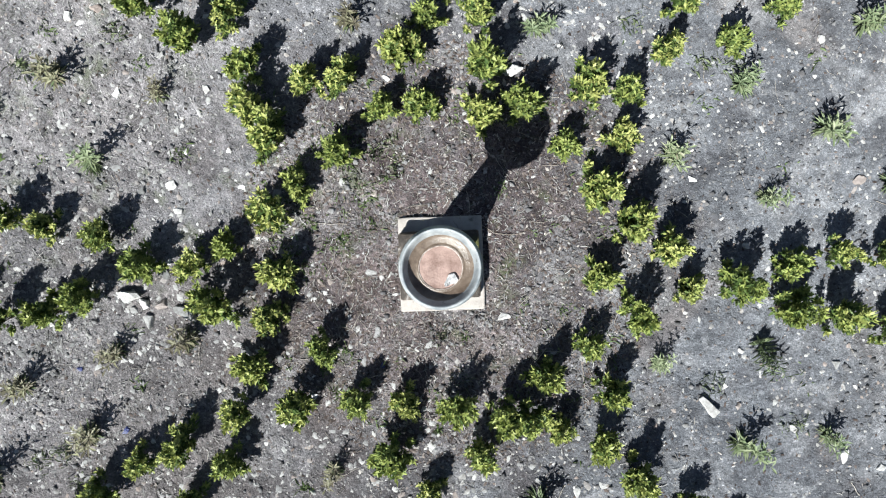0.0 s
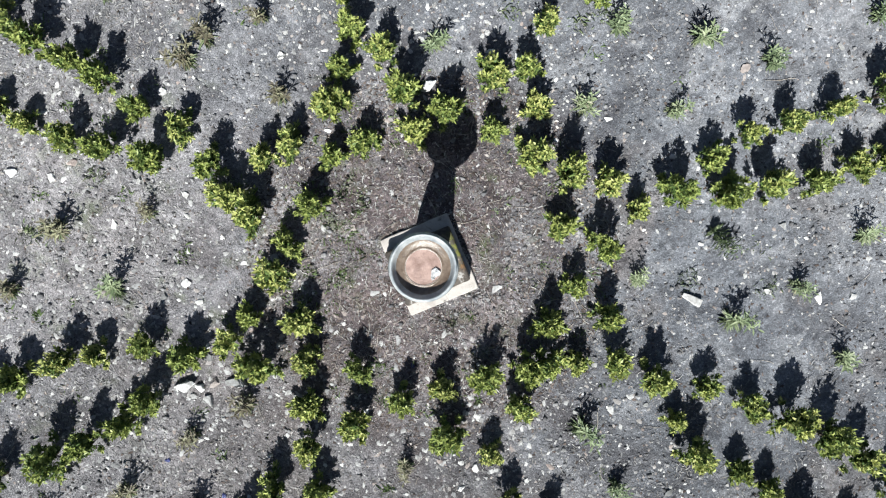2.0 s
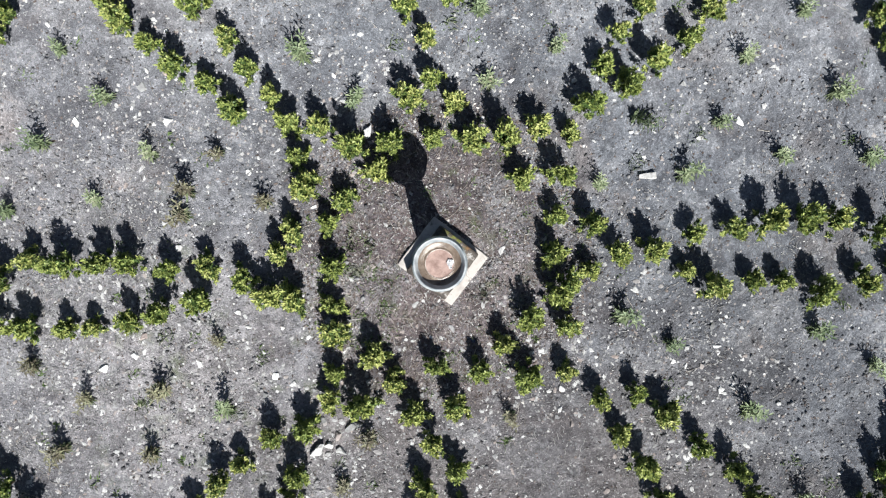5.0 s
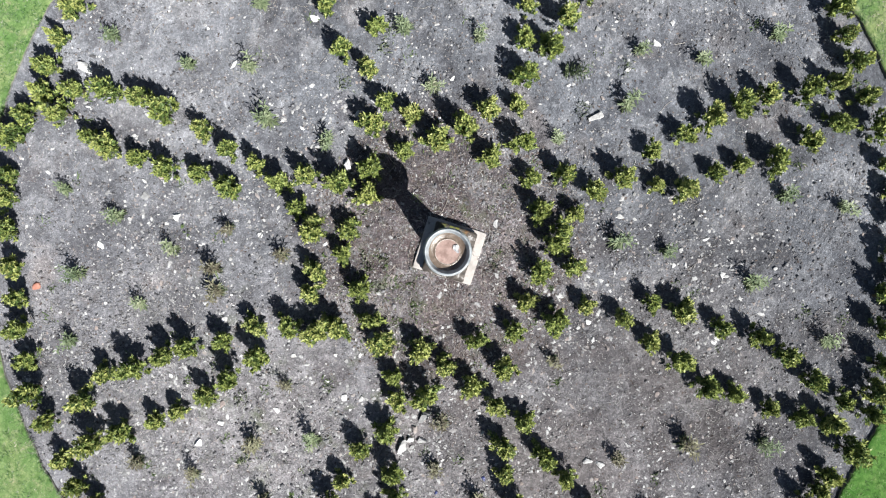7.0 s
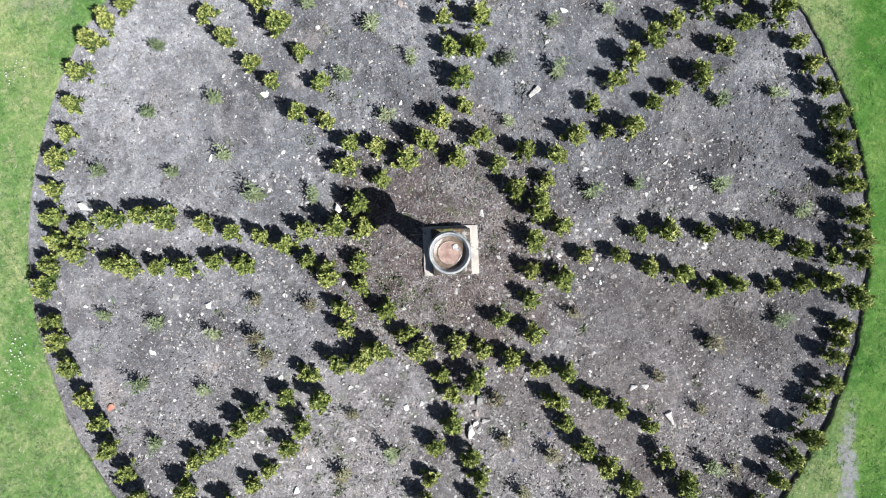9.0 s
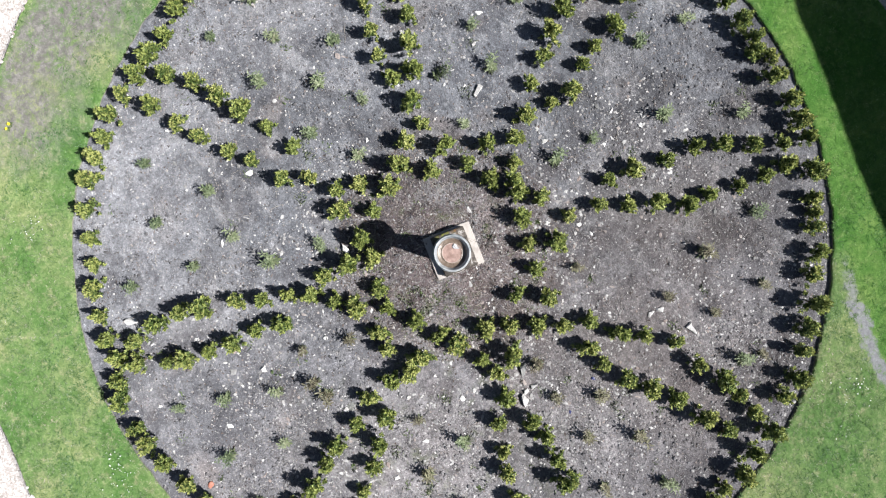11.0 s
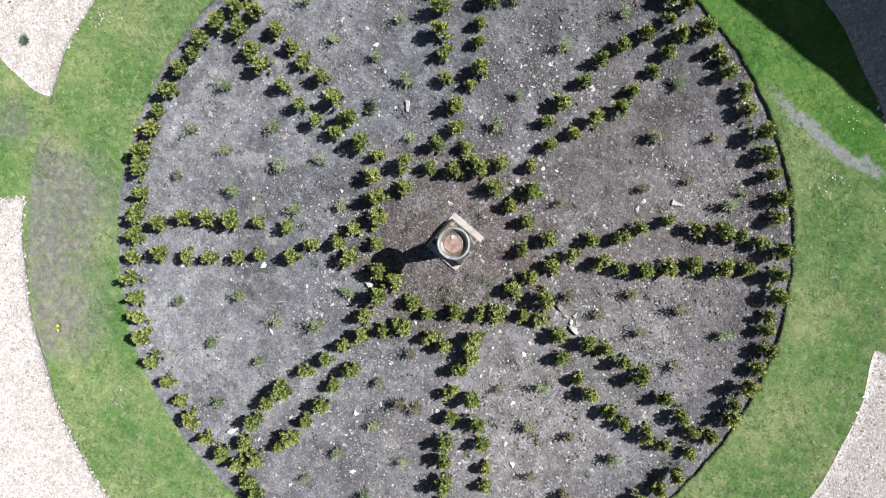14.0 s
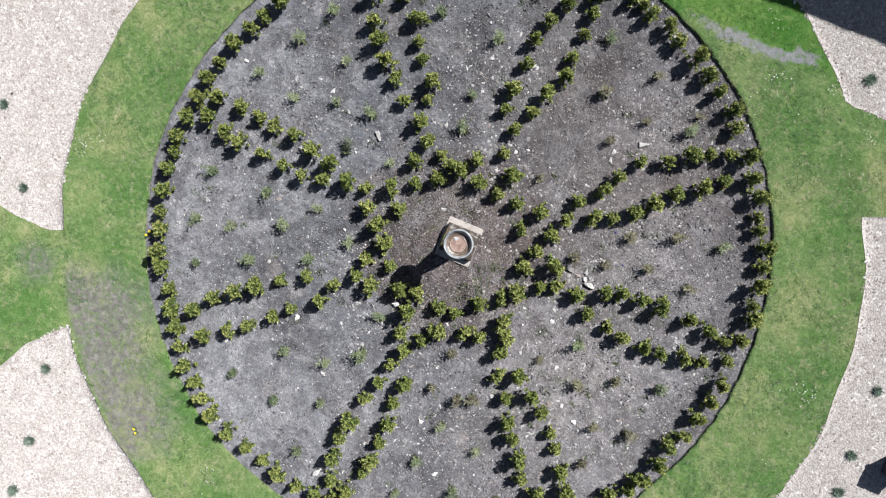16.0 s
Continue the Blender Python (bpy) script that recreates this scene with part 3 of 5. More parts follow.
def build_gravel(k):
    radii, na = np.linspace(GRAVEL_IN, GRAVEL_OUT, 60), 120
    top = []
    for n, r in enumerate(radii):
        lo, hi = gravel_edges(k, r)
        t = np.radians(np.linspace(lo, hi, na))
        rr = r + (0.03 * np.sin(11 * t) + 0.02 * np.sin(29 * t) + gravel_in(np.degrees(t)) - GRAVEL_IN) * (n == 0)
        top.append(np.stack([rr * np.cos(t), rr * np.sin(t), np.full(na, GRAVEL_TOP)], -1))
    v = np.concatenate(top)
    p, i = np.meshgrid(np.arange(len(radii) - 1), np.arange(na - 1), indexing="ij")
    p = p * na + i
    tri = np.concatenate([np.stack([p, p + na, p + na + 1], -1).reshape(-1, 3), np.stack([p, p + na + 1, p + 1], -1).reshape(-1, 3)])
    ring = np.r_[np.arange(na), na * np.arange(1, len(radii)) + na - 1, (len(radii) - 1) * na + np.arange(na - 2, -1, -1), na * np.arange(len(radii) - 2, 0, -1)]
    low = v[ring] - (0, 0, 0.06)
    n, m = len(v), len(ring)
    j = np.arange(m)
    skirt = np.concatenate([np.stack([ring, n + j, n + (j + 1) % m], -1), np.stack([ring, n + (j + 1) % m, np.roll(ring, -1)], -1)])
    ob = new("gravel_bed", fast_mesh("gravel_bed", np.concatenate([v, low]), np.concatenate([tri, skirt]), GRAVEL))
    return tagged(ob, "pale pinkish-white gravel area beside the lawn", "gravel", kind="structure")


build_bed()
build_lawn()
for quarter in range(4):
    build_gravel(quarter)


# ---- the urn in the middle ----
def build_plinth():
    base = new("plinth")
    base.matrix_basis = pose(-0.05, -0.065, 0, 0, 0, 2.3)
    part("slab", block(0.585, 0.655, -0.06, 0.055, 0.012, 0.005, 6, 1), PLINTH, base, "pale worn stone slab")
    upper = block(0.55, 0.46, 0.053, 0.2, 0.022, 0.009, 7, 2)
    for v in upper.verts:
        v.co.x, v.co.y = v.co.x - 0.012, v.co.y - 0.006
        if v.co.z > 0.12:
            v.co *= 1 - 0.012 * (1 + noise.noise(v.co * 11))
    part("upper_block", upper, TIER, base, "dark mossy block with worn corners")
    return tagged(base, "two-step weathered stone plinth under the urn, partly mossy", "plinth")


def build_urn():
    base = new("urn")
    base.location = (-0.063, -0.05, 0.115)
    part("pedestal", lathe([(0, 0.078), (0.172, 0.078), (0.178, 0.095), (0.172, 0.115), (0.15, 0.125), (0.136, 0.14), (0.138, 0.18), (0.143, 0.2513),
                            (0.139, 0.371), (0.124, 0.5146), (0.106, 0.6463), (0.092, 0.754), (0.083, 0.8258), (0.084, 0.8557), (0.097, 0.8737), (0.097, 0.9), (0.08, 0.912), (0, 0.912)]), URN, base)
    bowl = part("bowl", lathe([(0.075, 0.907), (0.115, 0.92), (0.158, 0.95), (0.186, 0.995), (0.199, 1.035), (0.2, 1.055), (0.213, 1.062), (0.219, 1.075), (0.213, 1.088),
                        (0.199, 1.097), (0.196, 1.11), (0.2, 1.122), (0.2045, 1.14), (0.2055, 1.148), (0.204, 1.154), (0.201, 1.1565), (0.197, 1.1562), (0.1925, 1.152), (0.188, 1.142), (0.183, 1.127), (0.178, 1.111), (0.1735, 1.099), (0.1715, 1.094), (0.17, 1.092)], 80), URN, base)
    part("basin", lathe([(0.171, 1.093), (0.166, 1.087), (0.15, 1.081), (0.13, 1.075), (0.123, 1.0745), (0.12, 1.078), (0.117, 1.078), (0.1135, 1.072)], 80), BASIN, bowl, "brown-stained inside of the bowl")
    crust = lathe([(0.1155, 1.076), (0.1145, 1.0795), (0.112, 1.0795), (0.1095, 1.076), (0.109, 1.072)], 80)
    for v in crust.verts:
        v.co.z += 0.0035 * noise.noise(v.co * 30) - 0.001
    part("lime_crust", crust, LIME, bowl, "thin pale ring of lime round the silt")
    silt = lathe([(0.1135, 1.074), (0.1, 1.0745), (0.09, 1.074), (0.07, 1.075), (0.05, 1.076), (0.03, 1.075), (0.015, 1.075), (0, 1.075)], 48)
    for v in silt.verts:
        v.co.z += 0.003 * noise.noise(v.co * 40)
    part("silt", silt, SILT, bowl, "dried pinkish silt in the bowl")
    return tagged(base, "pale grey stoneware urn with a rolled double rim on the plinth", "urn")


def rock_mesh(name, size, seed, material, flat=0.55, detail=2, sharp=0.3):
    bm = bmesh.new()
    bmesh.ops.create_icosphere(bm, subdivisions=detail, radius=size * 1.2)
    rng = random.Random(seed)
    sides, spin = rng.choice((3, 4, 4, 5)), rng.uniform(0, 6.28)
    cuts, reach = [], []
    for n in range(sides):
        a = spin + 6.28 * (n + rng.uniform(-0.28, 0.28)) / sides
        cuts.append(Vector((math.cos(a), math.sin(a), rng.uniform(-0.35, 0.45))).normalized())
        reach.append(size * rng.uniform(0.34, 0.72))
    for n in range(3):
        cuts.append(Vector((rng.gauss(0, 0.5), rng.gauss(0, 0.5), 1)).normalized())
        reach.append(size * rng.uniform(0.45, 0.8))
    stretch = Vector((rng.uniform(1.05, 1.75), rng.uniform(0.75, 1.1), flat))
    for v in bm.verts:
        for c, d in list(zip(cuts, reach)) * 2:
            over = v.co.dot(c) - d
            if over > 0:
                v.co -= c * over
        v.co += noise.noise_vector(v.co * (3.5 / size) + Vector((seed, 0, 0))) * size * 0.06
        v.co = Vector((v.co.x * stretch.x, v.co.y * stretch.y, v.co.z * stretch.z))
    me = bpy.data.meshes.new(name)
    bm.normal_update()
    bm.to_mesh(me)
    bm.free()
    me.materials.append(material)
    return me


build_plinth()
build_urn()
pebble = new("quartz_stone", rock_mesh("quartz_stone", 0.037, 5, QUARTZ, 0.4, 3))
pebble.location = (-0.012, -0.106, 1.195)
tagged(pebble, "glassy white stone lying in the bowl of the urn", "stone")
pebble = new("quartz_stone", rock_mesh("quartz_stone", 0.014, 9, QUARTZ, 0.6, 2))
pebble.location = (-0.035, -0.14, 1.195)
tagged(pebble, "small white stone lying in the bowl of the urn", "stone")


# ---- shrubs ----
def shrub(seed):
    """A young clipped shrub: a few woody stems and a lumpy crown of many small leaves."""
    rng = np.random.default_rng(seed)
    base = new("shrub")
    bm = bmesh.new()
    for k in range(5):
        a, lean = rng.uniform(0, 6.28), rng.uniform(0.02, 0.07)
        r0 = 0.006 if k else 0.009
        pts = [Vector((0, 0, -0.03)), Vector((math.cos(a) * lean * 0.4, math.sin(a) * lean * 0.4, 0.08)), Vector((math.cos(a) * lean, math.sin(a) * lean, 0.19))]
        last = None
        for n, p in enumerate(pts):
            r = r0 * (1 - 0.3 * n)
            ring = [bm.verts.new(p + Vector((r * math.cos(t * 1.2566), r * math.sin(t * 1.2566), 0))) for t in range(5)]
            if last:
                for i in range(5):
                    bm.faces.new((last[i], last[(i + 1) % 5], ring[(i + 1) % 5], ring[i]))
            last = ring
    part("stem", bm, BARK, base)
    wide, tall = rng.uniform(0.1, 0.122), rng.uniform(0.31, 0.4)
    long, skew, count = rng.uniform(0.78, 1.28), rng.normal(0, 0.022, 2), int(rng.integers(30, 42))
    old, young = ([], []), ([], [])

    def leaf(bag, q, n, size):
        t = n / np.linalg.norm(n)
        s = np.cross(t, rng.normal(0, 1, 3) + (0, 0, 1.5))
        s /= np.linalg.norm(s)
        n = np.cross(s, t)
        ln, wd = size * rng.uniform(0.7, 1.45), size * rng.uniform(0.18, 0.29)
        b = len(bag[0])
        bag[0].extend([q - t * ln * 0.5, q + s * wd + n * 0.002, q + t * ln * 0.6, q - s * wd + n * 0.002])
        bag[1].extend([(b, b + 1, b + 2), (b, b + 2, b + 3)])

    for k in range(count):
        a, u = k * 2.39996 + rng.uniform(-0.6, 0.6), np.sqrt((k + 0.5) / count) * rng.uniform(0.5, 1.3)
        h = tall * (1 - 0.5 * min(u, 1.15) ** 2) * rng.uniform(0.55, 1.12)
        tip = np.array([np.cos(a) * wide * u * long + skew[0], np.sin(a) * wide * u / long + skew[1], h])
        root = np.array([tip[0] * 0.35, tip[1] * 0.35, 0.02])
        way = (tip - root) / np.linalg.norm(tip - root)
        fat = rng.uniform(0.02, 0.032)
        for n in range(30):
            w = rng.uniform(0.3, 1.0) ** 0.7
            q = root + (tip - root) * w
            d = rng.normal(0, 1, 3)
            d -= way * (d @ way)
            d /= np.linalg.norm(d)
            q = q + d * fat * rng.uniform(0.4, 1.1) * (1.15 - 0.45 * w)
            q[2] = max(q[2], 0.012)
            leaf(old, q, d + way * 0.9 + rng.normal(0, 0.3, 3), 0.036)
        # yellow young tips, also coloured paler than the inside to read as sunlit
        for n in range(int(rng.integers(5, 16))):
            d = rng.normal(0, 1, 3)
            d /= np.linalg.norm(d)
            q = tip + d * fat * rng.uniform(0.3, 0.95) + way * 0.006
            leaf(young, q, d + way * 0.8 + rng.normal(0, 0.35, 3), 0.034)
    crown = new("crown", fast_mesh("crown", np.array(old[0]), np.array(old[1]), LEAF))
    crown.parent = base
    tagged(crown, "dark green inner leaves, darkened to suggest crown shade", kind="stuff")
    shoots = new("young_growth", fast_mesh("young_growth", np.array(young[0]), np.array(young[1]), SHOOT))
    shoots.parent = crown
    tagged(shoots, "fresh yellow-green shoots, paled to suggest sunlit tips", kind="stuff")
    return tagged(base, "young clipped shrub with yellow-green leaves planted in the soil", "shrub")


RING_NE = [
    (4.78, 0.28), (4.71, 0.52), (4.68, 0.81), (4.64, 1.21), (4.54, 1.47), (4.42, 1.76), (4.32, 2.06), (4.16, 2.31), (3.92, 2.58),
    (3.71, 2.84), (3.53, 3.11), (3.38, 3.39), (3.15, 3.59), (2.91, 3.77), (2.68, 3.98), (2.41, 4.15), (2.05, 4.27), (1.68, 4.42),
    (1.37, 4.50), (1.06, 4.58), (0.70, 4.62), (0.38, 4.61), (0.08, 4.58),
]
RING_NW = [
    (-0.18, 4.69), (-0.49, 4.70), (-0.86, 4.63), (-1.13, 4.57), (-1.45, 4.45), (-1.78, 4.30), (-2.07, 4.15), (-2.36, 3.99), (-2.68, 3.82),
    (-2.93, 3.64), (-3.20, 3.38), (-3.57, 3.08), (-3.74, 2.86), (-3.86, 2.56), (-4.11, 2.40), (-4.25, 2.13), (-4.33, 1.79), (-4.44, 1.49),
    (-4.56, 1.23), (-4.61, 0.92), (-4.69, 0.56), (-4.74, 0.26),
]
RING_SW = [
    (-4.66, -0.12), (-4.45, -0.36), (-4.71, -0.52), (-4.71, -0.88), (-4.65, -1.07), (-4.60, -1.37), (-4.51, -1.71), (-4.42, -1.97), (-4.23, -2.17),
    (-4.12, -2.35), (-3.98, -2.60), (-3.79, -2.85), (-3.57, -3.16), (-3.29, -3.03), (-3.23, -3.46), (-3.05, -3.70), (-2.76, -3.85), (-2.48, -4.04),
    (-2.19, -4.20), (-1.89, -4.31), (-1.62, -4.47), (-1.31, -4.56), (-1.11, -4.60), (-0.95, -4.66), (-0.62, -4.76), (-0.42, -4.50), (-0.19, -4.86),
    (-0.16, -4.54),
]
RING_SE = [
    (0.07, -4.80), (0.34, -4.80), (0.70, -4.70), (0.96, -4.74), (1.03, -4.54), (1.23, -4.64), (1.53, -4.54), (1.82, -4.45), (2.09, -4.29),
    (2.36, -4.12), (2.69, -3.87), (2.94, -3.66), (2.99, -3.34), (3.28, -3.47), (3.50, -3.26), (3.76, -3.04), (4.09, -2.37), (4.28, -2.04),
    (4.40, -1.76), (4.52, -1.44), (4.60, -1.09), (4.68, -0.76), (4.41, -0.56), (4.70, -0.42), (4.43, -0.23), (4.73, -0.07),
]
HUB_EAST = [
    (0.07, -1.05), (0.19, -1.36), (0.38, -1.07), (0.52, -1.12), (0.78, -1.19), (0.66, -0.82), (1.08, -1.30), (1.13, -0.93), (0.96, -0.61),
    (1.29, -0.40), (1.66, -0.25), (1.04, -0.15), (1.51, 0.04), (1.21, 0.20), (1.00, 0.44), (1.21, 0.79), (0.79, 0.74), (1.19, 1.13),
    (0.91, 1.14), (0.46, 1.04), (0.23, 0.98), (0.24, 1.24), (0.18, 1.60),
]
HUB_WEST = [
    (-1.15, -0.10), (-1.56, -0.32), (-1.19, -0.44), (-1.33, -0.77), (-0.88, -0.65), (-1.03, -1.00), (-0.65, -1.01), (-0.31, -1.02), (-0.36, -1.38),
    (-0.12, -1.65), (-0.17, 1.61), (-0.17, 0.99), (-0.29, 1.36), (-0.48, 1.02), (-0.71, 1.19), (-1.01, 1.20), (-0.78, 0.71), (-1.33, 0.97),
    (-1.20, 0.77), (-1.06, 0.49), (-1.22, 0.26), (-1.53, 0.05),
]
SPOKES_EAST = [
    (2.21, -2.19), (2.68, -0.44), (3.07, -0.49), (2.32, -0.37), (3.40, -0.52), (3.70, -0.56), (4.04, -0.60), (1.99, -0.22), (4.09, -0.11),
    (2.33, -0.05), (3.79, -0.05), (3.40, -0.03), (3.02, -0.00), (2.66, 0.04), (2.32, 1.71), (2.59, 1.95), (2.87, 2.19), (3.15, 2.41),
    (1.92, 1.48), (3.39, 2.69), (1.48, 1.38), (3.09, 3.03),
]
SPOKES_NORTH = [
    (2.77, 2.81), (2.45, 2.56), (2.15, 2.28), (1.92, 2.06), (1.60, 1.77), (0.39, 3.57), (0.29, 2.86), (0.32, 3.28), (0.32, 3.91),
    (0.19, 2.54), (0.25, 4.26), (0.11, 2.20), (0.02, 1.88), (-0.05, 4.30), (-0.19, 3.99), (-0.22, 3.70), (-0.17, 2.73), (-0.24, 3.40),
    (-0.25, 3.08), (-0.20, 2.33), (-2.09, 2.43), (-2.56, 2.95), (-2.39, 2.70), (-1.97, 2.20), (-1.73, 1.91), (-1.52, 1.66), (-2.89, 3.07),
]
SPOKES_WEST = [
    (-1.39, 1.28), (-3.25, 2.85), (-3.04, 2.60), (-1.77, 1.47), (-2.83, 2.28), (-2.10, 1.69), (-2.66, 2.11), (-2.37, 1.86), (-3.04, 0.24),
    (-2.76, 0.19), (-3.41, 0.24), (-3.70, 0.22), (-2.37, 0.10), (-4.07, 0.11), (-4.29, 0.07), (-2.09, -0.09), (-1.75, -0.08), (-4.18, -0.42),
    (-2.49, -0.27), (-3.82, -0.45), (-3.39, -0.44), (-3.05, -0.44), (-2.72, -0.40), (-2.09, -1.46), (-2.35, -1.69), (-2.61, -1.90), (-1.80, -1.31),
    (-1.45, -1.08), (-2.85, -2.15), (-3.15, -2.41), (-3.40, -2.70), (-3.05, -2.93), (-1.50, -1.45), (-1.76, -1.75),
]
SPOKES_SOUTH = [
    (-2.79, -2.81), (-2.48, -2.55), (-1.91, -2.06), (-2.13, -2.35), (-0.47, -3.09), (-0.45, -3.44), (-0.49, -3.83), (-0.34, -2.72), (-0.49, -4.18),
    (-0.26, -2.40), (-0.12, -2.06), (-0.03, -4.18), (0.11, -3.80), (0.17, -3.45), (0.16, -3.05), (0.17, -2.62), (0.15, -2.30), (1.46, -2.20),
    (2.01, -2.99), (1.67, -2.45), (1.85, -2.69), (1.35, -1.91), (2.33, -3.27), (2.59, -3.48), (1.30, -1.56), (2.78, -3.03), (1.66, -1.72),
    (2.61, -2.69), (1.95, -2.00), (2.43, -2.45),
]
SEEDLINGS_NORTH = [
    (4.07, 0.54), (3.12, 0.51), (4.01, 1.37), (3.40, 1.24), (2.65, 0.90), (2.23, 0.41), (2.92, 1.63), (3.71, 2.04), (2.06, 1.18),
    (1.55, 0.69), (1.80, 2.75), (1.11, 2.62), (2.42, 3.42), (1.63, 3.54), (0.91, 3.26), (0.91, 4.13), (-2.49, 0.63), (-2.72, 1.23),
    (-3.27, 0.92), (-3.94, 0.76), (-3.25, 1.73), (-3.79, 1.61), (-3.34, 2.35), (0.62, 2.23), (-0.70, 1.62), (-0.62, 2.26), (-1.30, 2.15),
    (-1.05, 2.75), (-1.73, 2.88), (-0.89, 3.44), (-0.83, 4.08), (-1.63, 3.64), (-2.01, 1.11), (0.61, 1.59), (-1.10, 2.26), (-2.35, 3.49),
]
SEEDLINGS_SOUTH = [
    (3.33, -2.62), (3.60, -1.96), (2.82, -1.94), (4.03, -1.23), (3.32, -1.09), (2.66, -1.26), (2.06, -1.33), (0.73, -2.26), (0.63, -1.72),
    (1.49, -0.78), (1.71, -3.26), (0.70, -3.25), (-0.87, -3.95), (-1.15, -3.14), (-1.80, -3.75), (-1.95, -3.03), (-1.55, -2.52), (-2.65, -3.15),
    (-1.82, -0.60), (-2.32, -0.69), (-2.50, -1.26), (-3.15, -1.56), (-2.95, -0.92), (-3.83, -1.67), (-3.65, -0.90), (-0.80, -1.52), (1.82, -3.91),
    (0.38, -4.23), (-2.67, -3.43),
]

SHRUB_ROWS = {
    "shrubs of the outer ring": RING_NE + RING_NW + RING_SW + RING_SE,
    "shrubs round the urn": HUB_EAST + HUB_WEST,
    "shrubs of the spokes": SPOKES_EAST + SPOKES_NORTH + SPOKES_WEST + SPOKES_SOUTH,
}
kinds = [shrub(40 + n) for n in range(10)]
pick = random.Random(3)
used = set()
for group, places in SHRUB_ROWS.items():
    for x, y in places:
        n = pick.randrange(len(kinds))
        s = pick.uniform(0.82, 1.18)
        m = pose(x, y, soil_at(x, y), pick.uniform(-5, 5), pick.uniform(-5, 5), pick.uniform(0, 360)) @ Matrix.Diagonal((s, s, s * pick.uniform(0.9, 1.1), 1))
        if n in used:
            ob = copy_thing(kinds[n], m)
            ob.matrix_basis = m
        else:
            used.add(n)
            ob = kinds[n]
            ob.matrix_basis = m
        tagged(ob, group=group)


# ---- seedlings between the spokes ----
def seedling(seed, leaf, label):
    """A thin young perennial: an upright stem with narrow leaves round it."""
    rng = np.random.default_rng(seed)
    base = new("seedling")
    v, f = [], []
    shoots = rng.integers(4, 6)
    for k in range(shoots):
        a = rng.uniform(0, 2 * np.pi)
        lean = rng.uniform(0.18, 0.55) if k else 0.05
        tall = rng.uniform(0.16, 0.25)
        tip = np.array([np.cos(a) * lean * tall, np.sin(a) * lean * tall, tall])
        for n in range(rng.integers(15, 21)):
            w = (n + 0.5) / 20
            root = tip * min(1, 0.12 + 0.88 * w)
            b = n * 2.4 + rng.uniform(-0.3, 0.3)
            up = rng.uniform(0.2, 0.8)
            d = np.array([np.cos(b), np.sin(b), up])
            d /= np.linalg.norm(d)
            ln, wd = rng.uniform(0.055, 0.092) * (1.15 - 0.5 * w), rng.uniform(0.005, 0.0082)
            s = np.array([-np.sin(b), np.cos(b), 0]) * wd
            mid, end = root + d * ln * 0.55, root + d * ln + np.array([0, 0, -0.012])
            i = len(v)
            v += [root, mid + s, end, mid - s]
            f += [(i, i + 1, i + 2), (i, i + 2, i + 3)]
        i = len(v)
        v += [np.array([-0.003, 0, -0.02]), np.array([0.003, 0, -0.02]), tip + (0.001, 0, 0), tip - (0.001, 0, 0)]
        f += [(i, i + 1, i + 2), (i, i + 2, i + 3)]
        i = len(v)
        v += [np.array([0, -0.003, -0.02]), np.array([0, 0.003, -0.02]), tip + (0, 0.001, 0), tip - (0, 0.001, 0)]
        f += [(i, i + 1, i + 2), (i, i + 2, i + 3)]
    ob = new("foliage", fast_mesh("foliage", np.array(v), np.array(f), leaf))
    ob.parent = base
    rosette = []
    faces = []
    for n in range(34):
        b = rng.uniform(0, 2 * np.pi)
        ln, wd = rng.uniform(0.04, 0.095), rng.uniform(0.004, 0.0075)
        d, s = np.array([np.cos(b), np.sin(b), 0.0]), np.array([-np.sin(b), np.cos(b), 0.0]) * wd
        i = len(rosette)
        rosette += [d * 0.004, d * ln * 0.5 + s + (0, 0, 0.022), d * ln + (0, 0, 0.012), d * ln * 0.5 - s + (0, 0, 0.022)]
        faces += [(i, i + 1, i + 2), (i, i + 2, i + 3)]
    ob = new("leaf_rosette", fast_mesh("leaf_rosette", np.array(rosette), np.array(faces), BLADE))
    ob.parent = base
    return tagged(base, label, "seedling", "seedlings between the spokes")


sprouts = [seedling(80 + n, BLADE, "thin grey-green seedling with narrow leaves in bare soil") for n in range(6)]
sprouts += [seedling(90 + n, RUSSET, "withering seedling with dull olive-brown leaves in bare soil") for n in range(4)]
used = set()
for x, y in SEEDLINGS_NORTH + SEEDLINGS_SOUTH:
    n, s = (6 + pick.randrange(4) if x < 0.2 and y < 2.5 and pick.random() < 0.75 else pick.randrange(6)), pick.uniform(0.9, 1.4)
    m = pose(x, y, soil_at(x, y), 0, 0, pick.uniform(0, 360)) @ Matrix.Diagonal((s, s, s, 1))
    ob = copy_thing(sprouts[n], m) if n in used else sprouts[n]
    ob.matrix_basis = m
    used.add(n)
bent = copy_thing(sprouts[2], pose(2.19, -0.6, soil_at(2.19, -0.6) + 0.03, 66, 0, 10) @ Matrix.Diagonal((1.0, 1.0, 1.2, 1)))
tagged(bent, "leafy green plant leaning over low above the soil", "seedling", "seedlings between the spokes")


# ---- stones lying on the bed ----
def lay(name, x, y, size, seed, material, label, flat=0.5, turn=0.0, sink=0.25):
    ob = new(name, rock_mesh(name, size, seed, material, flat))
    ob.matrix_basis = pose(x, y, soil_at(x, y) + size * flat * (0.8 - sink), 0, 0, turn)
    return tagged(ob, label, "stone", "stones on the bed")


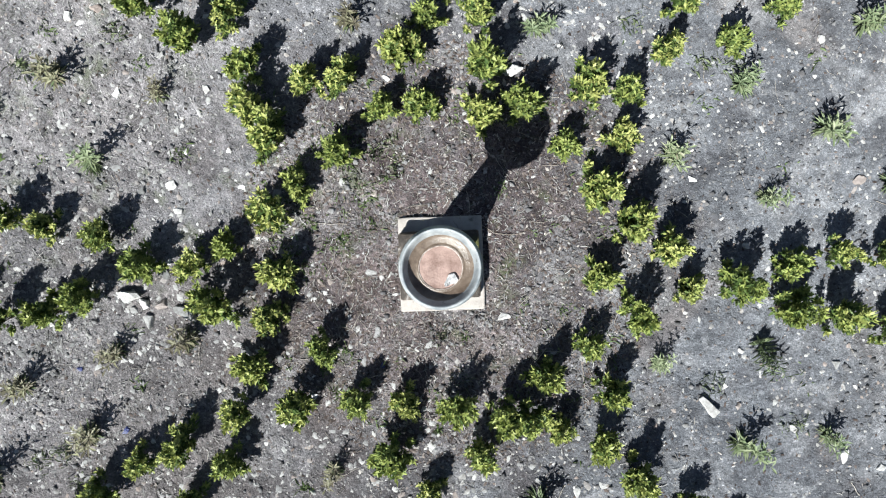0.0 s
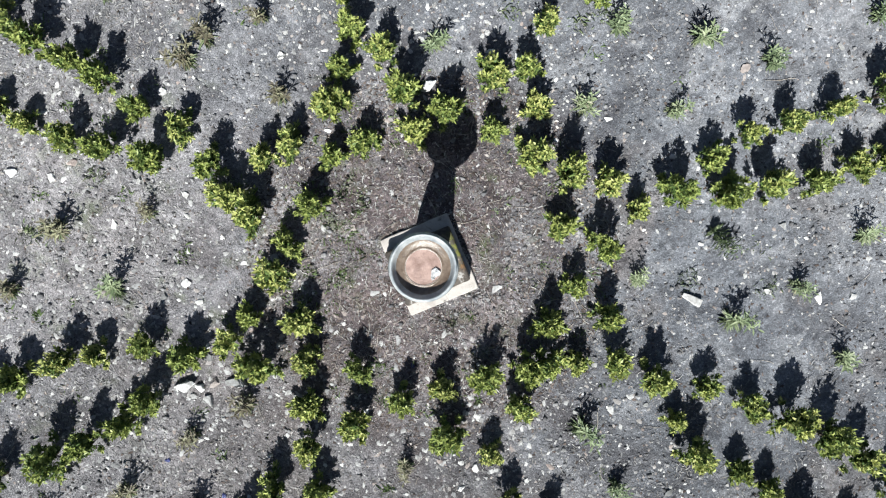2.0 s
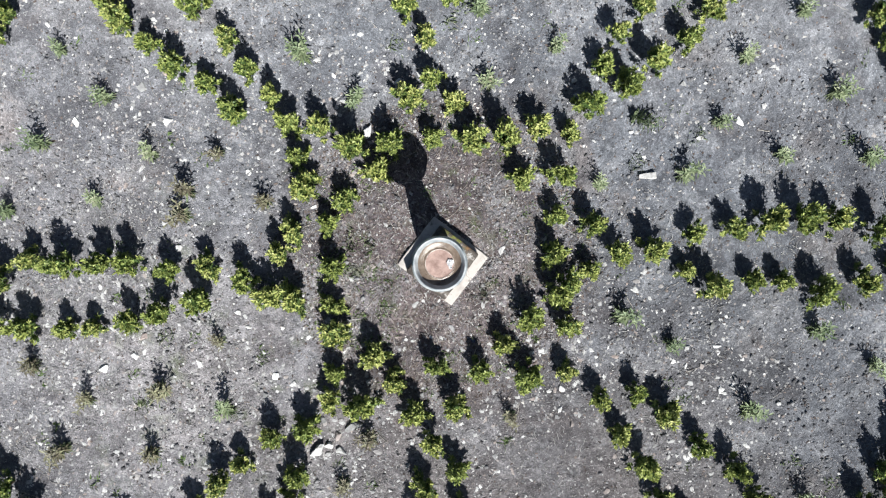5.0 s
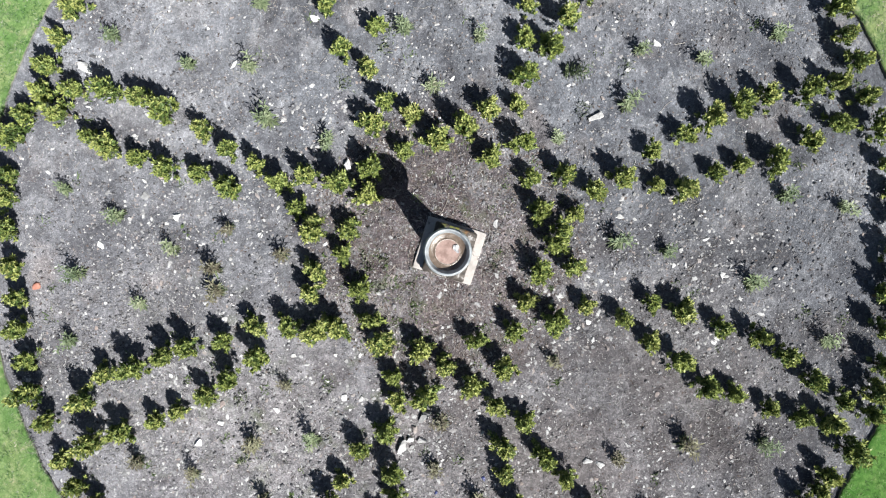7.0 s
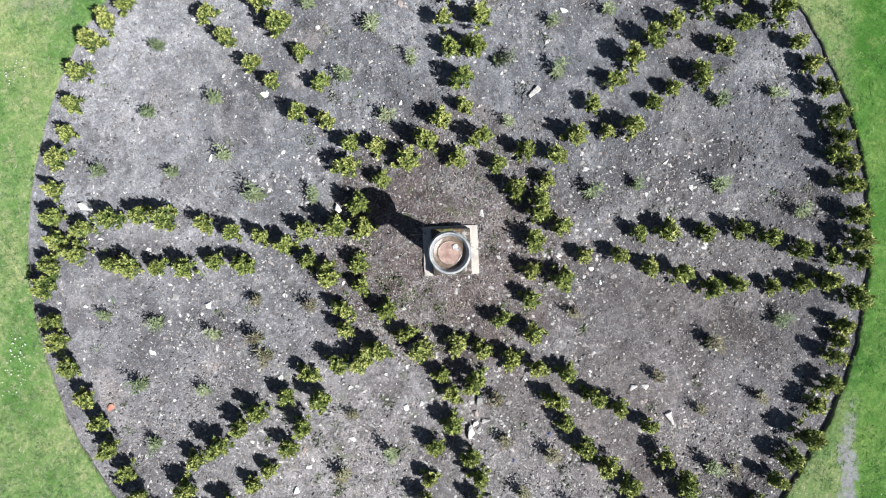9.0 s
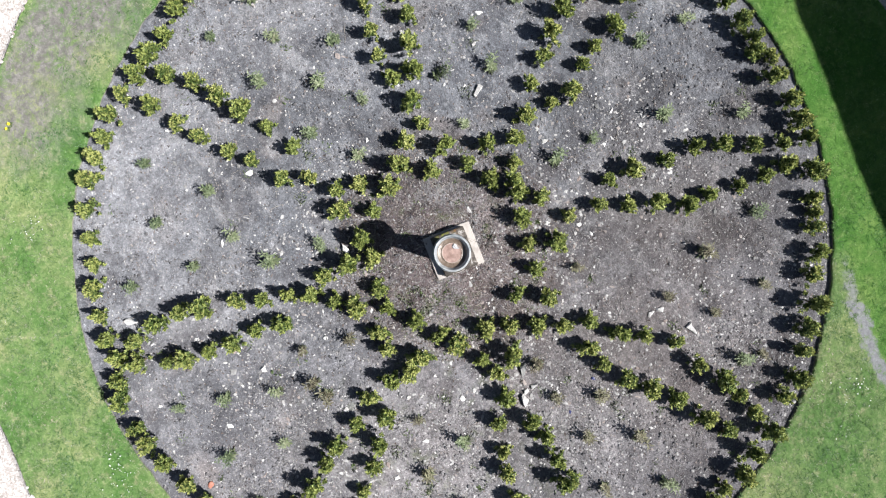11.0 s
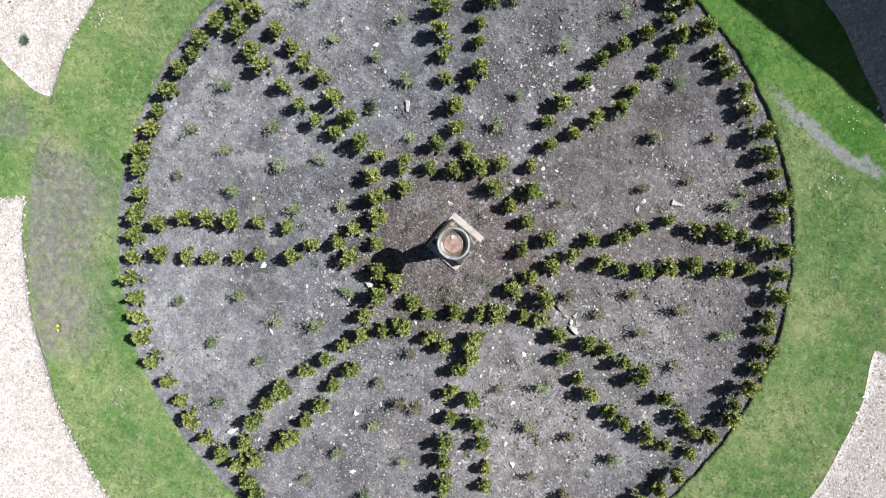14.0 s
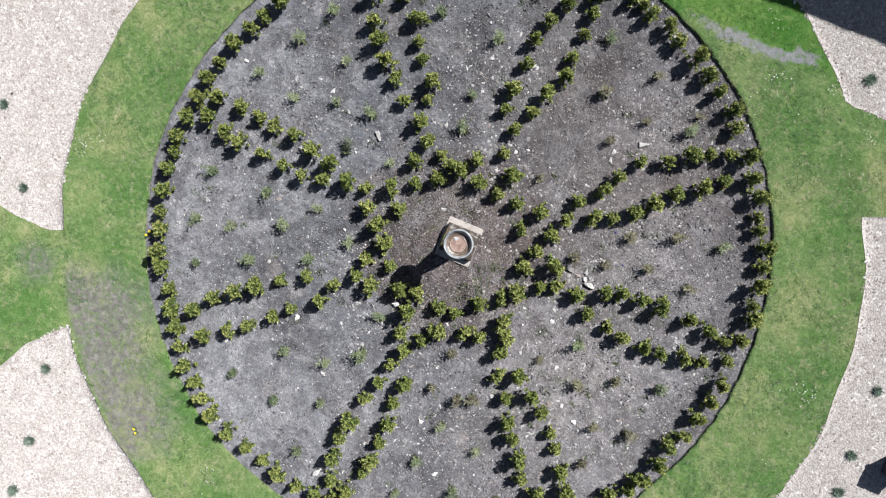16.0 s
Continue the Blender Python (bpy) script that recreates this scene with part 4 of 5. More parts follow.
STONES_PALE = [
     (-1.90, 0.30, 0.035), (-2.15, 0.44, 0.035), (-2.21, -0.09, 0.035), (-2.09, -1.09, 0.026), (-2.21, -0.96, 0.024), (-1.69, -0.84, 0.020),
    (-1.50, -0.43, 0.035), (-1.49, -0.51, 0.025), (-1.57, -0.63, 0.020), (-1.30, 2.00, 0.025), (-1.58, 1.87, 0.030), (-1.26, 2.67, 0.025), (-0.45, 3.32, 0.030),
    (-1.37, 2.44, 0.018),
]
STONES_MORE = [
    (-2.00, 1.38, 0.030), (-2.95, 1.81, 0.060), (-1.74, 0.98, 0.030), (-2.82, 1.61, 0.035), (-1.54, 0.72, 0.025), (-1.86, 0.90, 0.025), (2.06, -1.08, 0.030),
    (-0.70, 2.86, 0.060), (-0.82, 3.20, 0.028), (-0.58, 1.94, 0.045), (-1.27, 3.54, 0.040), (-0.71, 4.35, 0.040), (-0.67, 3.87, 0.028), (-0.03, 3.42, 0.028),
    (-0.45, -1.85, 0.040), (-0.47, -2.03, 0.035), (0.69, -2.98, 0.045), (0.95, -3.45, 0.040), (0.80, -2.43, 0.035), (0.66, -2.53, 0.040), (0.61, -2.40, 0.030),
    (1.25, -3.17, 0.035), (1.00, -2.65, 0.030),
]
STONES_NEAR = [
        (-1.80, -1.07, 0.035), (-1.87, -1.19, 0.040), (-2.32, 1.12, 0.045),
    (-1.70, 1.15, 0.035), (-2.46, 1.70, 0.045), (-1.95, 0.48, 0.040), (-1.41, 0.56, 0.030), (-1.67, 0.28, 0.025), (-2.65, 1.65, 0.045), (-0.44, 1.23, 0.030),
    (-0.98, 1.61, 0.028), (0.92, 1.36, 0.030), (2.17, 1.35, 0.032), (2.21, 0.90, 0.030), (1.72, 0.53, 0.028), (1.26, 0.52, 0.022), 
    (3.08, -1.51, 0.045), (0.91, -1.69, 0.045),
]
STONES_FAR = [
    (2.07, -0.68, 0.025), (-0.47, 0.39, 0.022), (-0.37, -0.28, 0.020), (-0.41, -0.15, 0.022), (-0.22, -0.76, 0.020), (1.05, 1.13, 0.030), (4.30, -1.30, 0.045),
    (4.27, 1.57, 0.045), (2.80, -1.42, 0.050), (1.84, 2.15, 0.055), (1.98, 2.26, 0.035), (1.07, 2.83, 0.045), (-0.72, 2.86, 0.045), (-1.37, 2.90, 0.035),
    (2.74, 3.00, 0.045), (-1.23, -3.24, 0.045), (-0.76, -2.70, 0.035), (0.69, -2.94, 0.045), (-1.70, -2.38, 0.060), (-1.70, -2.24, 0.050),
    (-0.59, 1.93, 0.035), (-0.28, -1.74, 0.040),
]
for n, (x, y, size) in enumerate(STONES_NEAR + STONES_FAR + STONES_MORE + STONES_PALE):
    pale = n % 3 != 1
    lay("stone", x, y, size * 0.85, 100 + n, WHITE if pale else ROCK, "chunky white stone lying on the grey soil" if pale else "rough greyish-pink stone lying on the soil", 0.5, 37 * n)
def slab_stone(x, y, length, width, turn, material, label, seed):
    """A long flat stone with broken corners, lying on the soil."""
    bm = block(length, width, -0.012, 0.028, 0.012, 0.006, 3, seed)
    rng = random.Random(seed)
    taper = rng.uniform(0.55, 0.8)
    for v in bm.verts:
        v.co.y *= 1 - taper * (0.5 - v.co.x / length)
        v.co.z += 0.12 * v.co.x
        v.co += noise.noise_vector(v.co * 18 + Vector((seed, 0, 0))) * 0.16 * width
    me = bpy.data.meshes.new("stone")
    bm.normal_update()
    bm.to_mesh(me)
    bm.free()
    me.materials.append(material)
    ob = new("stone", me)
    ob.matrix_basis = pose(x, y, soil_at(x, y) + 0.01, 0, 0, turn)
    return tagged(ob, label, "stone", "stones on the bed")


slab_stone(1.84, -1.07, 0.17, 0.075, -48, SLAB, "long white pointed stone lying on the grey soil", 1)
slab_stone(-2.07, -2.685, 0.17, 0.085, 26, ROCK, "long pale slab of stone lying on the soil", 2)
lay("stone", 0.49, 4.33, 0.085, 12, WHITE, "thick white stone at the edge of the bed", 0.75, 80)
lay("stone", 0.45, 1.29, 0.055, 3, WHITE, "squarish pale stone block beside the shrubs", 0.8, 20, 0.0)
lay("stone", 0.39, -0.44, 0.05, 24, ROCK, "flat tan stone half sunk in the soil", 0.35, 10)
lay("brick", -1.94, 4.05, 0.04, 2, BRICK, "broken piece of red brick at the bed's edge", 0.5, 30)
lay("brick", -3.47, -2.59, 0.035, 4, BRICK, "small piece of red brick between the shrubs", 0.5, 70)
for n, (x, y, size) in enumerate(((-2.24, -0.31, 0.085), (-2.13, -0.35, 0.060), (-2.10, -0.47, 0.055), (-1.84, -0.41, 0.060), (-2.00, -0.36, 0.050))):
    lay("stone", x, y, size, 300 + n, WHITE if n < 3 else ROCK, "large white stone in a group of rubble" if n < 3 else "large tan stone in a group of rubble", 0.55, 50 * n)



HEAPS = [(-2.4, 1.1, 0.8), (-2.2, -0.4, 0.5), (-2.1, -2.7, 0.6), (-0.6, 3.1, 0.7), (0.8, -2.8, 0.6), (-3.2, -1.3, 0.7), (2.6, -0.6, 0.8), (-2.7, -2.0, 0.8), (-1.4, -3.1, 0.8)]   # where stones lie thicker


def stony_places(n, seed, share):
    """Places on the bed, a share of them gathered in the stony spots."""
    rng = np.random.default_rng(seed)
    a, r = rng.uniform(0, 2 * np.pi, n), 4.85 * np.sqrt(rng.uniform(0.012, 1, n))
    x, y = r * np.cos(a), r * np.sin(a)
    which = np.array(HEAPS)[rng.integers(0, len(HEAPS), n)]
    near = rng.uniform(0, 1, n) < share
    x = np.where(near, which[:, 0] + rng.normal(0, 1, n) * which[:, 2] * 0.6, x)
    y = np.where(near, which[:, 1] + rng.normal(0, 1, n) * which[:, 2] * 0.6, y)
    keep = (np.hypot(x, y) < 4.85) & (np.hypot(x, y) > 0.55)
    return x[keep], y[keep], rng


def build_rubble():
    x, y, rng = stony_places(300, 11, 0.5)
    pool = [rock_mesh("stone", 0.02, 60 + n, ROCK, 0.5, 1 + n % 2) for n in range(10)]
    for n in range(len(x)):
        s = rng.uniform(0.45, 0.85) + 1.6 * rng.uniform() ** 4
        ob = new("stone", pool[n % 10])
        ob.matrix_basis = pose(x[n], y[n], soil_at(x[n], y[n]) + 0.004 * s, 0, 0, rng.uniform(0, 360)) @ Matrix.Diagonal((s, s, s, 1))
        tagged(ob, "small pale stone lying on the grey soil", "stone", "small stones on the bed")
    x, y, rng = stony_places(3200, 12, 0.5)
    size = 0.009 + 0.014 * rng.uniform(0, 1, len(x)) ** 2.5
    tagged(scatter_chips("stone_chips", x, y, soil_height(x, y) + size * 0.12, size, PALE, 13, 0.5), "angular stone chips strewn over the soil", "stones", kind="stuff")


build_rubble()


# ---- loose litter, grass and gravel, which nobody could count ----
def in_bed(n, seed, least=0.0):
    rng = np.random.default_rng(seed)
    a, r = rng.uniform(0, 2 * np.pi, n), 5.0 * np.sqrt(rng.uniform(least, 1, n))
    return r * np.cos(a), r * np.sin(a), rng


def stony(x, y):
    """How thickly stones and straw lie: the west of the bed is stonier than the fine grey earth in the east."""
    hub = np.clip(1.5 - np.hypot(x, y), 0, 0.5)
    return np.clip(0.5 - 0.2 * x + 0.3 * waves(x, y, 0.7, 91) - 0.12 * np.clip(y - 1, 0, 3) - 0.6 * hub, 0.12, 0.95)


def build_litter():
    x, y, rng = in_bed(70000, 21)
    keep = waves(x, y, 0.9, 31) + 0.7 * waves(x, y, 3.3, 32) + rng.uniform(-0.9, 0.9, len(x)) > 0.6 - 0.9 * stony(x, y)
    x, y = x[keep], y[keep]
    size = 0.004 + 0.012 * rng.uniform(0, 1, len(x)) ** 3
    tagged(scatter_chips("grit", x, y, soil_height(x, y) + 0.002, size, PEBBLE, 22, 0.5), "fine grey grit scattered over the soil", "grit", kind="stuff")
    x, y, rng = in_bed(24000, 45)
    keep = waves(x, y, 0.8, 61) + 0.8 * waves(x, y, 2.3, 62) + rng.uniform(-0.7, 0.7, len(x)) > 1.06 - 1.05 * stony(x, y)
    x, y = x[keep], y[keep]
    size = 0.005 + 0.022 * rng.uniform(0, 1, len(x)) ** 4
    tagged(scatter_chips("pale_pebbles", x, y, soil_height(x, y) + 0.003, size, PALE, 46, 0.4, 1.2), "pale pebbles and stone chips scattered over the soil", "pebbles", kind="stuff")
    x, y, rng = in_bed(34000, 23)
    keep = waves(x, y, 1.3, 47) + 0.6 * waves(x, y, 4.0, 48) + rng.uniform(-0.6, 0.6, len(x)) > 0.1
    x, y = x[keep], y[keep]
    size = 0.006 + 0.02 * rng.uniform(0, 1, len(x)) ** 3
    tagged(scatter_stones("soil_crumbs", x, y, soil_height(x, y) + size * 0.1, size, CRUMB, 24, 0.8), "crumbs and small clods of grey soil", "soil", kind="stuff")
    x, y, rng = in_bed(90000, 63)
    keep = (waves(x, y, 1.1, 64) + 0.9 * waves(x, y, 3.0, 65) + rng.uniform(-0.7, 0.7, len(x)) > 1.35 - 1.1 * stony(x, y)) | (np.hypot(x, y) < 1.45 * rng.uniform(0.3, 1, len(x)))
    x, y = x[keep], y[keep]
    n = len(x)
    tagged(scatter_straws("straw", x, y, soil_height(x, y) + 0.003, 0.014 + 0.055 * rng.uniform(0, 1, n) ** 2.5, rng.uniform(0.0022, 0.0055, n), STRAW, 66), "short bits of pale straw lying on the soil", "straw", kind="stuff")


def build_leaf_litter():
    rng = np.random.default_rng(51)
    n = 28000
    r = np.where(np.arange(n) < 15000, 1.5 * np.sqrt(rng.uniform(0.03, 1, n)), 4.9 * np.sqrt(rng.uniform(0, 1, n)))
    a = rng.uniform(0, 2 * np.pi, n)
    x, y = r * np.cos(a), r * np.sin(a)
    size = 0.003 + 0.009 * rng.uniform(0, 1, n) ** 3
    tagged(scatter_chips("leaf_litter", x, y, soil_height(x, y) + 0.004, size, LITTER, 52, 0.25, 1.3), "dry leaf and bark litter on the soil", "litter", kind="stuff")


def build_twigs():
    rng = np.random.default_rng(25)
    v, f = [], []
    for n in range(800):
        near = n < 380
        r, a = (1.35 if near else 4.8) * np.sqrt(rng.uniform(0.06, 1)), rng.uniform(0, 2 * np.pi)
        p, d = np.array([r * np.cos(a), r * np.sin(a)]), rng.uniform(0, 2 * np.pi)
        w, step = rng.uniform(0.001, 0.0022), rng.uniform(0.012, 0.035)
        if n % 9 == 0:
            w, step = w * 1.5, step * 1.7
        bend = rng.normal(0, 0.1)
        rows = rng.integers(3, 8)
        for k in range(rows):
            z = soil_at(*p) + 0.006 + 0.006 * rng.uniform()
            s = np.array([-np.sin(d), np.cos(d)]) * w * (1 - 0.5 * k / rows)
            i = len(v)
            v += [(p[0] + s[0], p[1] + s[1], z), (p[0] - s[0], p[1] - s[1], z), (p[0], p[1], z + 1.6 * w)]
            if k:
                for m in range(3):
                    o = (m + 1) % 3
                    f += [(i - 3 + m, i - 3 + o, i + o), (i - 3 + m, i + o, i + m)]
            p = p + np.array([np.cos(d), np.sin(d)]) * step
            d += bend + rng.normal(0, 0.16)
    tagged(new("dry_twigs", fast_mesh("dry_twigs", np.array(v), np.array(f), TWIG)), "dry twigs and root bits on the soil", "twigs", kind="stuff")


def build_weeds():
    rng = np.random.default_rng(27)
    x, y = [], []
    for n in range(190):
        r, a = (1.4 if n < 95 else 4.8) * np.sqrt(rng.uniform(0.12, 1)), rng.uniform(0, 2 * np.pi) if n % 3 else rng.normal(2.6, 0.5)
        m, s = rng.integers(6, 26), rng.uniform(0.015, 0.06)
        x.append(r * np.cos(a) + rng.normal(0, s, m))
        y.append(r * np.sin(a) + rng.normal(0, s, m))
    x, y = np.concatenate(x), np.concatenate(y)
    n = len(x)
    tagged(scatter_blades("weeds", x, y, soil_height(x, y), rng.uniform(0.015, 0.04, n), rng.uniform(0.005, 0.012, n), np.full(n, 1.6), WEED, 28), "tiny green weeds sprouting in the soil", "weeds", kind="stuff")


SPROUTS = [(-2.84, -1.45), (-2.68, -1.39), (-2.89, 1.26), (-3.0, 1.29), (1.3, 1.64), (1.79, 1.35), (2.01, 1.32), (2.45, -1.2), (1.9, -0.92), (-0.41, 0.79),
           (-0.53, 0.69), (-0.03, -0.56), (0.09, -0.86), (-0.37, 0.59), (-0.62, 0.5), (-2.3, 1.55), (-2.55, -1.6)]     # where thin grass comes up through the soil


def build_sprouts():
    rng = np.random.default_rng(37)
    m = 46
    x, y = np.repeat(np.array(SPROUTS), m, axis=0).T
    n = len(x)
    x, y = x + rng.normal(0, 0.05, n), y + rng.normal(0, 0.04, n)
    tagged(scatter_blades("thin_grass", x, y, soil_height(x, y), rng.uniform(0.02, 0.06, n), rng.uniform(0.002, 0.0045, n), np.full(n, 1.2), BLADE, 38), "thin pale grass coming up through the soil", "grass", kind="stuff")


def on_gravel(x, y):
    r, a = np.hypot(x, y), np.degrees(np.arctan2(y, x)) % 360
    free = r > gravel_in(a)
    for k, p in enumerate(PATHS):
        off = (a - p + 180) % 360 - 180
        free &= (off < -path_half(r)) | (off > (path_south(r) if k == 2 else path_half(r)))
    return free


def lawn_places(n, rng):
    """Places on the lawn, off the bed, the gravel and the worn patches."""
    a, r = rng.uniform(0, 2 * np.pi, n), np.sqrt(rng.uniform(5.0 ** 2, 8.9 ** 2, n))
    x, y = r * np.cos(a), r * np.sin(a)
    worn = np.exp(-(((x - 4.7) / 0.9) ** 2 + ((y - 3.65) / 0.95) ** 2)) + np.exp(-(((x - 3.5) / 0.6) ** 2 + ((y - 4.75) / 0.6) ** 2))
    for cx, cy, s in ((5.05, 3.75, 0.36), (4.7, 4.25, 0.38), (4.2, 4.6, 0.4), (3.85, 4.95, 0.34), (3.55, 5.25, 0.25)):
        worn += 0.55 * np.exp(-(((x - cx) ** 2 + (y - cy) ** 2) / s ** 2))
    worn *= r < 6.47
    worn += 1.3 * np.exp(-(((x + 3.1) / 0.8) ** 4 + ((y + 4.8 + 0.15 * np.clip(-3.2 - x, 0, 1)) / 0.13) ** 2))
    ragged = 0.994 + 0.004 * waves(x, y, 3.0, 71) + 0.003 * waves(x, y, 11.0, 72) + rng.uniform(-0.003, 0.003, n)
    keep = (r > edge_radius(a) + 0.005) & ~on_gravel(x * ragged, y * ragged) & (worn + 0.35 * waves(x, y, 2.5, 41) < rng.uniform(0.25, 1.15, n))
    return x[keep], y[keep]


def build_grass():
    rng = np.random.default_rng(29)
    x, y = lawn_places(400000, rng)
    n = len(x)
    tall = 0.014 + 0.003 * waves(x, y, 1.7, 42) + 0.003 * waves(x, y, 7.0, 43) + rng.uniform(0, 0.014, n)
    z = KERB - 0.003 + lawn_swell(x, y)
    tagged(scatter_blades("grass", x, y, z, np.maximum(tall, 0.008) * 1.2, rng.uniform(0.006, 0.012, n), np.full(n, 1.6), GRASS, 30, 0.18, 0.8), "short mown grass blades", "grass", kind="stuff")
    # coarser tufts, in drifts
    x, y = lawn_places(60000, rng)
    keep = waves(x, y, 1.5, 73) + 0.6 * waves(x, y, 5.0, 74) + rng.uniform(-0.6, 0.6, len(x)) > -0.15
    x, y = np.repeat(x[keep], 6), np.repeat(y[keep], 6)
    n = len(x)
    x, y = x + rng.normal(0, 0.014, n), y + rng.normal(0, 0.014, n)
    z = KERB - 0.002 + lawn_swell(x, y)
    tagged(scatter_blades("grass_tufts", x, y, z, rng.uniform(0.016, 0.034, n), rng.uniform(0.007, 0.014, n), np.full(n, 1.6), GRASS, 31, 0.2, 0.8), "coarser tufts in the mown grass", "grass", kind="stuff")


def build_daisies():
    rng = np.random.default_rng(33)
    x, y = [], []
    for cx, cy, m, s in DAISIES:
        x.append(cx + rng.normal(0, s, m))
        y.append(cy + rng.normal(0, s, m))
    x, y = np.concatenate(x), np.concatenate(y)
    n = len(x)
    tagged(scatter_stones("daisies", x, y, np.full(n, KERB + 0.03), rng.uniform(0.006, 0.011, n), PETAL, 34, 0.3), "small white daisies in the lawn", "flowers", kind="stuff")


def build_chips():
    rng = np.random.default_rng(35)
    n = 56000
    a, r = rng.uniform(0, 2 * np.pi, n), np.sqrt(rng.uniform(6.45 ** 2, 9.1 ** 2, n))
    x, y = r * np.cos(a), r * np.sin(a)
    keep = on_gravel(x, y)
    x, y = x[keep], y[keep]
    n = len(x)
    size = 0.01 + 0.02 * rng.uniform(0, 1, n) ** 1.5
    tagged(scatter_chips("gravel_chips", x, y, GRAVEL_TOP + size * 0.08, size, CHIP, 36, 0.55), "pale chips of loose gravel", "gravel", kind="stuff")


DAISIES = [(-5.18, -4.18, 14, 0.07), (-3.15, -5.27, 12, 0.12), (-3.21, -4.05, 2, 0.05), (-3.49, -3.89, 2, 0.05), (-3.97, -4.02, 3, 0.06), (-4.34, -4.64, 7, 0.05), (6.19, 1.09, 26, 0.1), (6.05, 0.93, 12, 0.12), (-3.52, -4.42, 30, 0.12), (-4.5, -4.67, 14, 0.1), (-6.04, -0.18, 26, 0.09), (-5.76, -0.22, 9, 0.1), (2.11, 5.18, 14, 0.09),
           (-5.82, 0.99, 4, 0.2), (-1.2, 5.1, 16, 0.1), (-1.4, 5.15, 22, 0.12), (-1.65, 5.2, 12, 0.1), (2.1, 5.4, 8, 0.12), (-5.3, -3.6, 10, 0.3)]
build_litter()
build_leaf_litter()
build_twigs()
build_weeds()
build_sprouts()
build_grass()
build_daisies()
build_chips()


# ---- odd bits ----
def dandelion(x, y, z, size):
    base = new("dandelion")
    base.location = (x, y, z)
    v, f = [], []
    for k in range(2):
        for n in range(16):
            a, r = 2 * math.pi * (n + 0.5 * k) / 16, size * (1 - 0.35 * k)
            i = len(v)
            v += [np.array([0, 0, 0.05 + 0.004 * k]), np.array([r * math.cos(a - 0.2), r * math.sin(a - 0.2), 0.055 + 0.006 * k]),
                  np.array([1.15 * r * math.cos(a), 1.15 * r * math.sin(a), 0.052 + 0.006 * k]), np.array([r * math.cos(a + 0.2), r * math.sin(a + 0.2), 0.055 + 0.006 * k])]
            f += [(i, i + 1, i + 2), (i, i + 2, i + 3)]
    head = new("flower_head", fast_mesh("flower_head", np.array(v), np.array(f), YELLOW))
    head.parent = base
    part("stalk", lathe([(0.0025, -0.01), (0.002, 0.03), (0.0022, 0.05)], 6), WEED, base)
    v, f = [], []
    for n in range(9):
        a, ln = 0.7 * n, size * (2.2 + 0.5 * math.sin(3 * n))
        d, s = np.array([math.cos(a), math.sin(a), 0]), np.array([-math.sin(a), math.cos(a), 0]) * 0.009
        i = len(v)
        v += [d * 0.003, d * ln * 0.6 + s + (0, 0, 0.02), d * ln + (0, 0, 0.012), d * ln * 0.6 - s + (0, 0, 0.02)]
        f += [(i, i + 1, i + 2), (i, i + 2, i + 3)]
    leaves = new("leaf_rosette", fast_mesh("leaf_rosette", np.array(v), np.array(f), WEED))
    leaves.parent = base
    return tagged(base, "yellow dandelion flower on a short stalk in the grass", "flower", "dandelions")


for x, y, size in ((3.53, 4.98, 0.02), (3.48, 5.03, 0.018)):
    dandelion(x, y, KERB, size)
for x, y in ((4.66, 1.98), (4.63, 1.9)):
    dandelion(x, y, soil_at(x, y), 0.019)
for n, (x, y) in enumerate(((-2.58, -0.81), (-2.26, -1.25), (-0.46, -0.78))):
    ob = new("plastic_scrap", rock_mesh("plastic_scrap", (0.019, 0.03, 0.016)[n], 70 + n, NAVY, 0.4, 2))
    ob.matrix_basis = pose(x, y, soil_at(x, y) + 0.008, 0, 0, 50 * n)
    tagged(ob, "crumpled scrap of dark blue plastic on the soil", "litter")


# ---- round about ----
def silver_tuft(seed):
    rng = np.random.default_rng(seed)
    v, f = [], []
    for n in range(260):
        a, up, ln = rng.uniform(0, 2 * np.pi), rng.uniform(0.15, 1.3), rng.uniform(0.05, 0.11)
        d = np.array([np.cos(a), np.sin(a), up])
        d /= np.linalg.norm(d)
        s = np.array([-np.sin(a), np.cos(a), 0]) * rng.uniform(0.003, 0.006)
        o = rng.normal(0, 0.02, 3) * (1, 1, 0)
        i = len(v)
        v += [o, o + d * ln * 0.6 + s, o + d * ln, o + d * ln * 0.6 - s]
        f += [(i, i + 1, i + 2), (i, i + 2, i + 3)]
    return tagged(new("lavender", fast_mesh("lavender", np.array(v), np.array(f), SILVER)), "small grey-green lavender tuft growing in the gravel", "plant", "tufts in the gravel")


tuft = silver_tuft(7)
for n, (x, y) in enumerate([(6.83, 2.12), (5.28, 4.7), (5.05, 5.92), (4.97, 6.8), (-7.0, -0.68), (-7.08, 0.41), (-7.15, 1.03), (-4.8, -5.01), (7.68, 1.0)]):
    m = pose(x, y, GRAVEL_TOP, 0, 0, 47 * n) @ Matrix.Scale(0.9 + 0.07 * (n % 4), 4)
    ob = copy_thing(tuft, m) if n else tuft
    ob.matrix_basis = m


for n, (x, y) in enumerate(((4.98, 4.64), (7.4, 1.84), (7.65, 0.79))):
    ob = new("stone", rock_mesh("stone", 0.024, 500 + n, SLATE, 0.5, 2))
    ob.matrix_basis = pose(x, y, GRAVEL_TOP + 0.008, 0, 0, 60 * n)
    tagged(ob, "small dark stone lying on the pale gravel", "stone", "dark stones on the gravel")


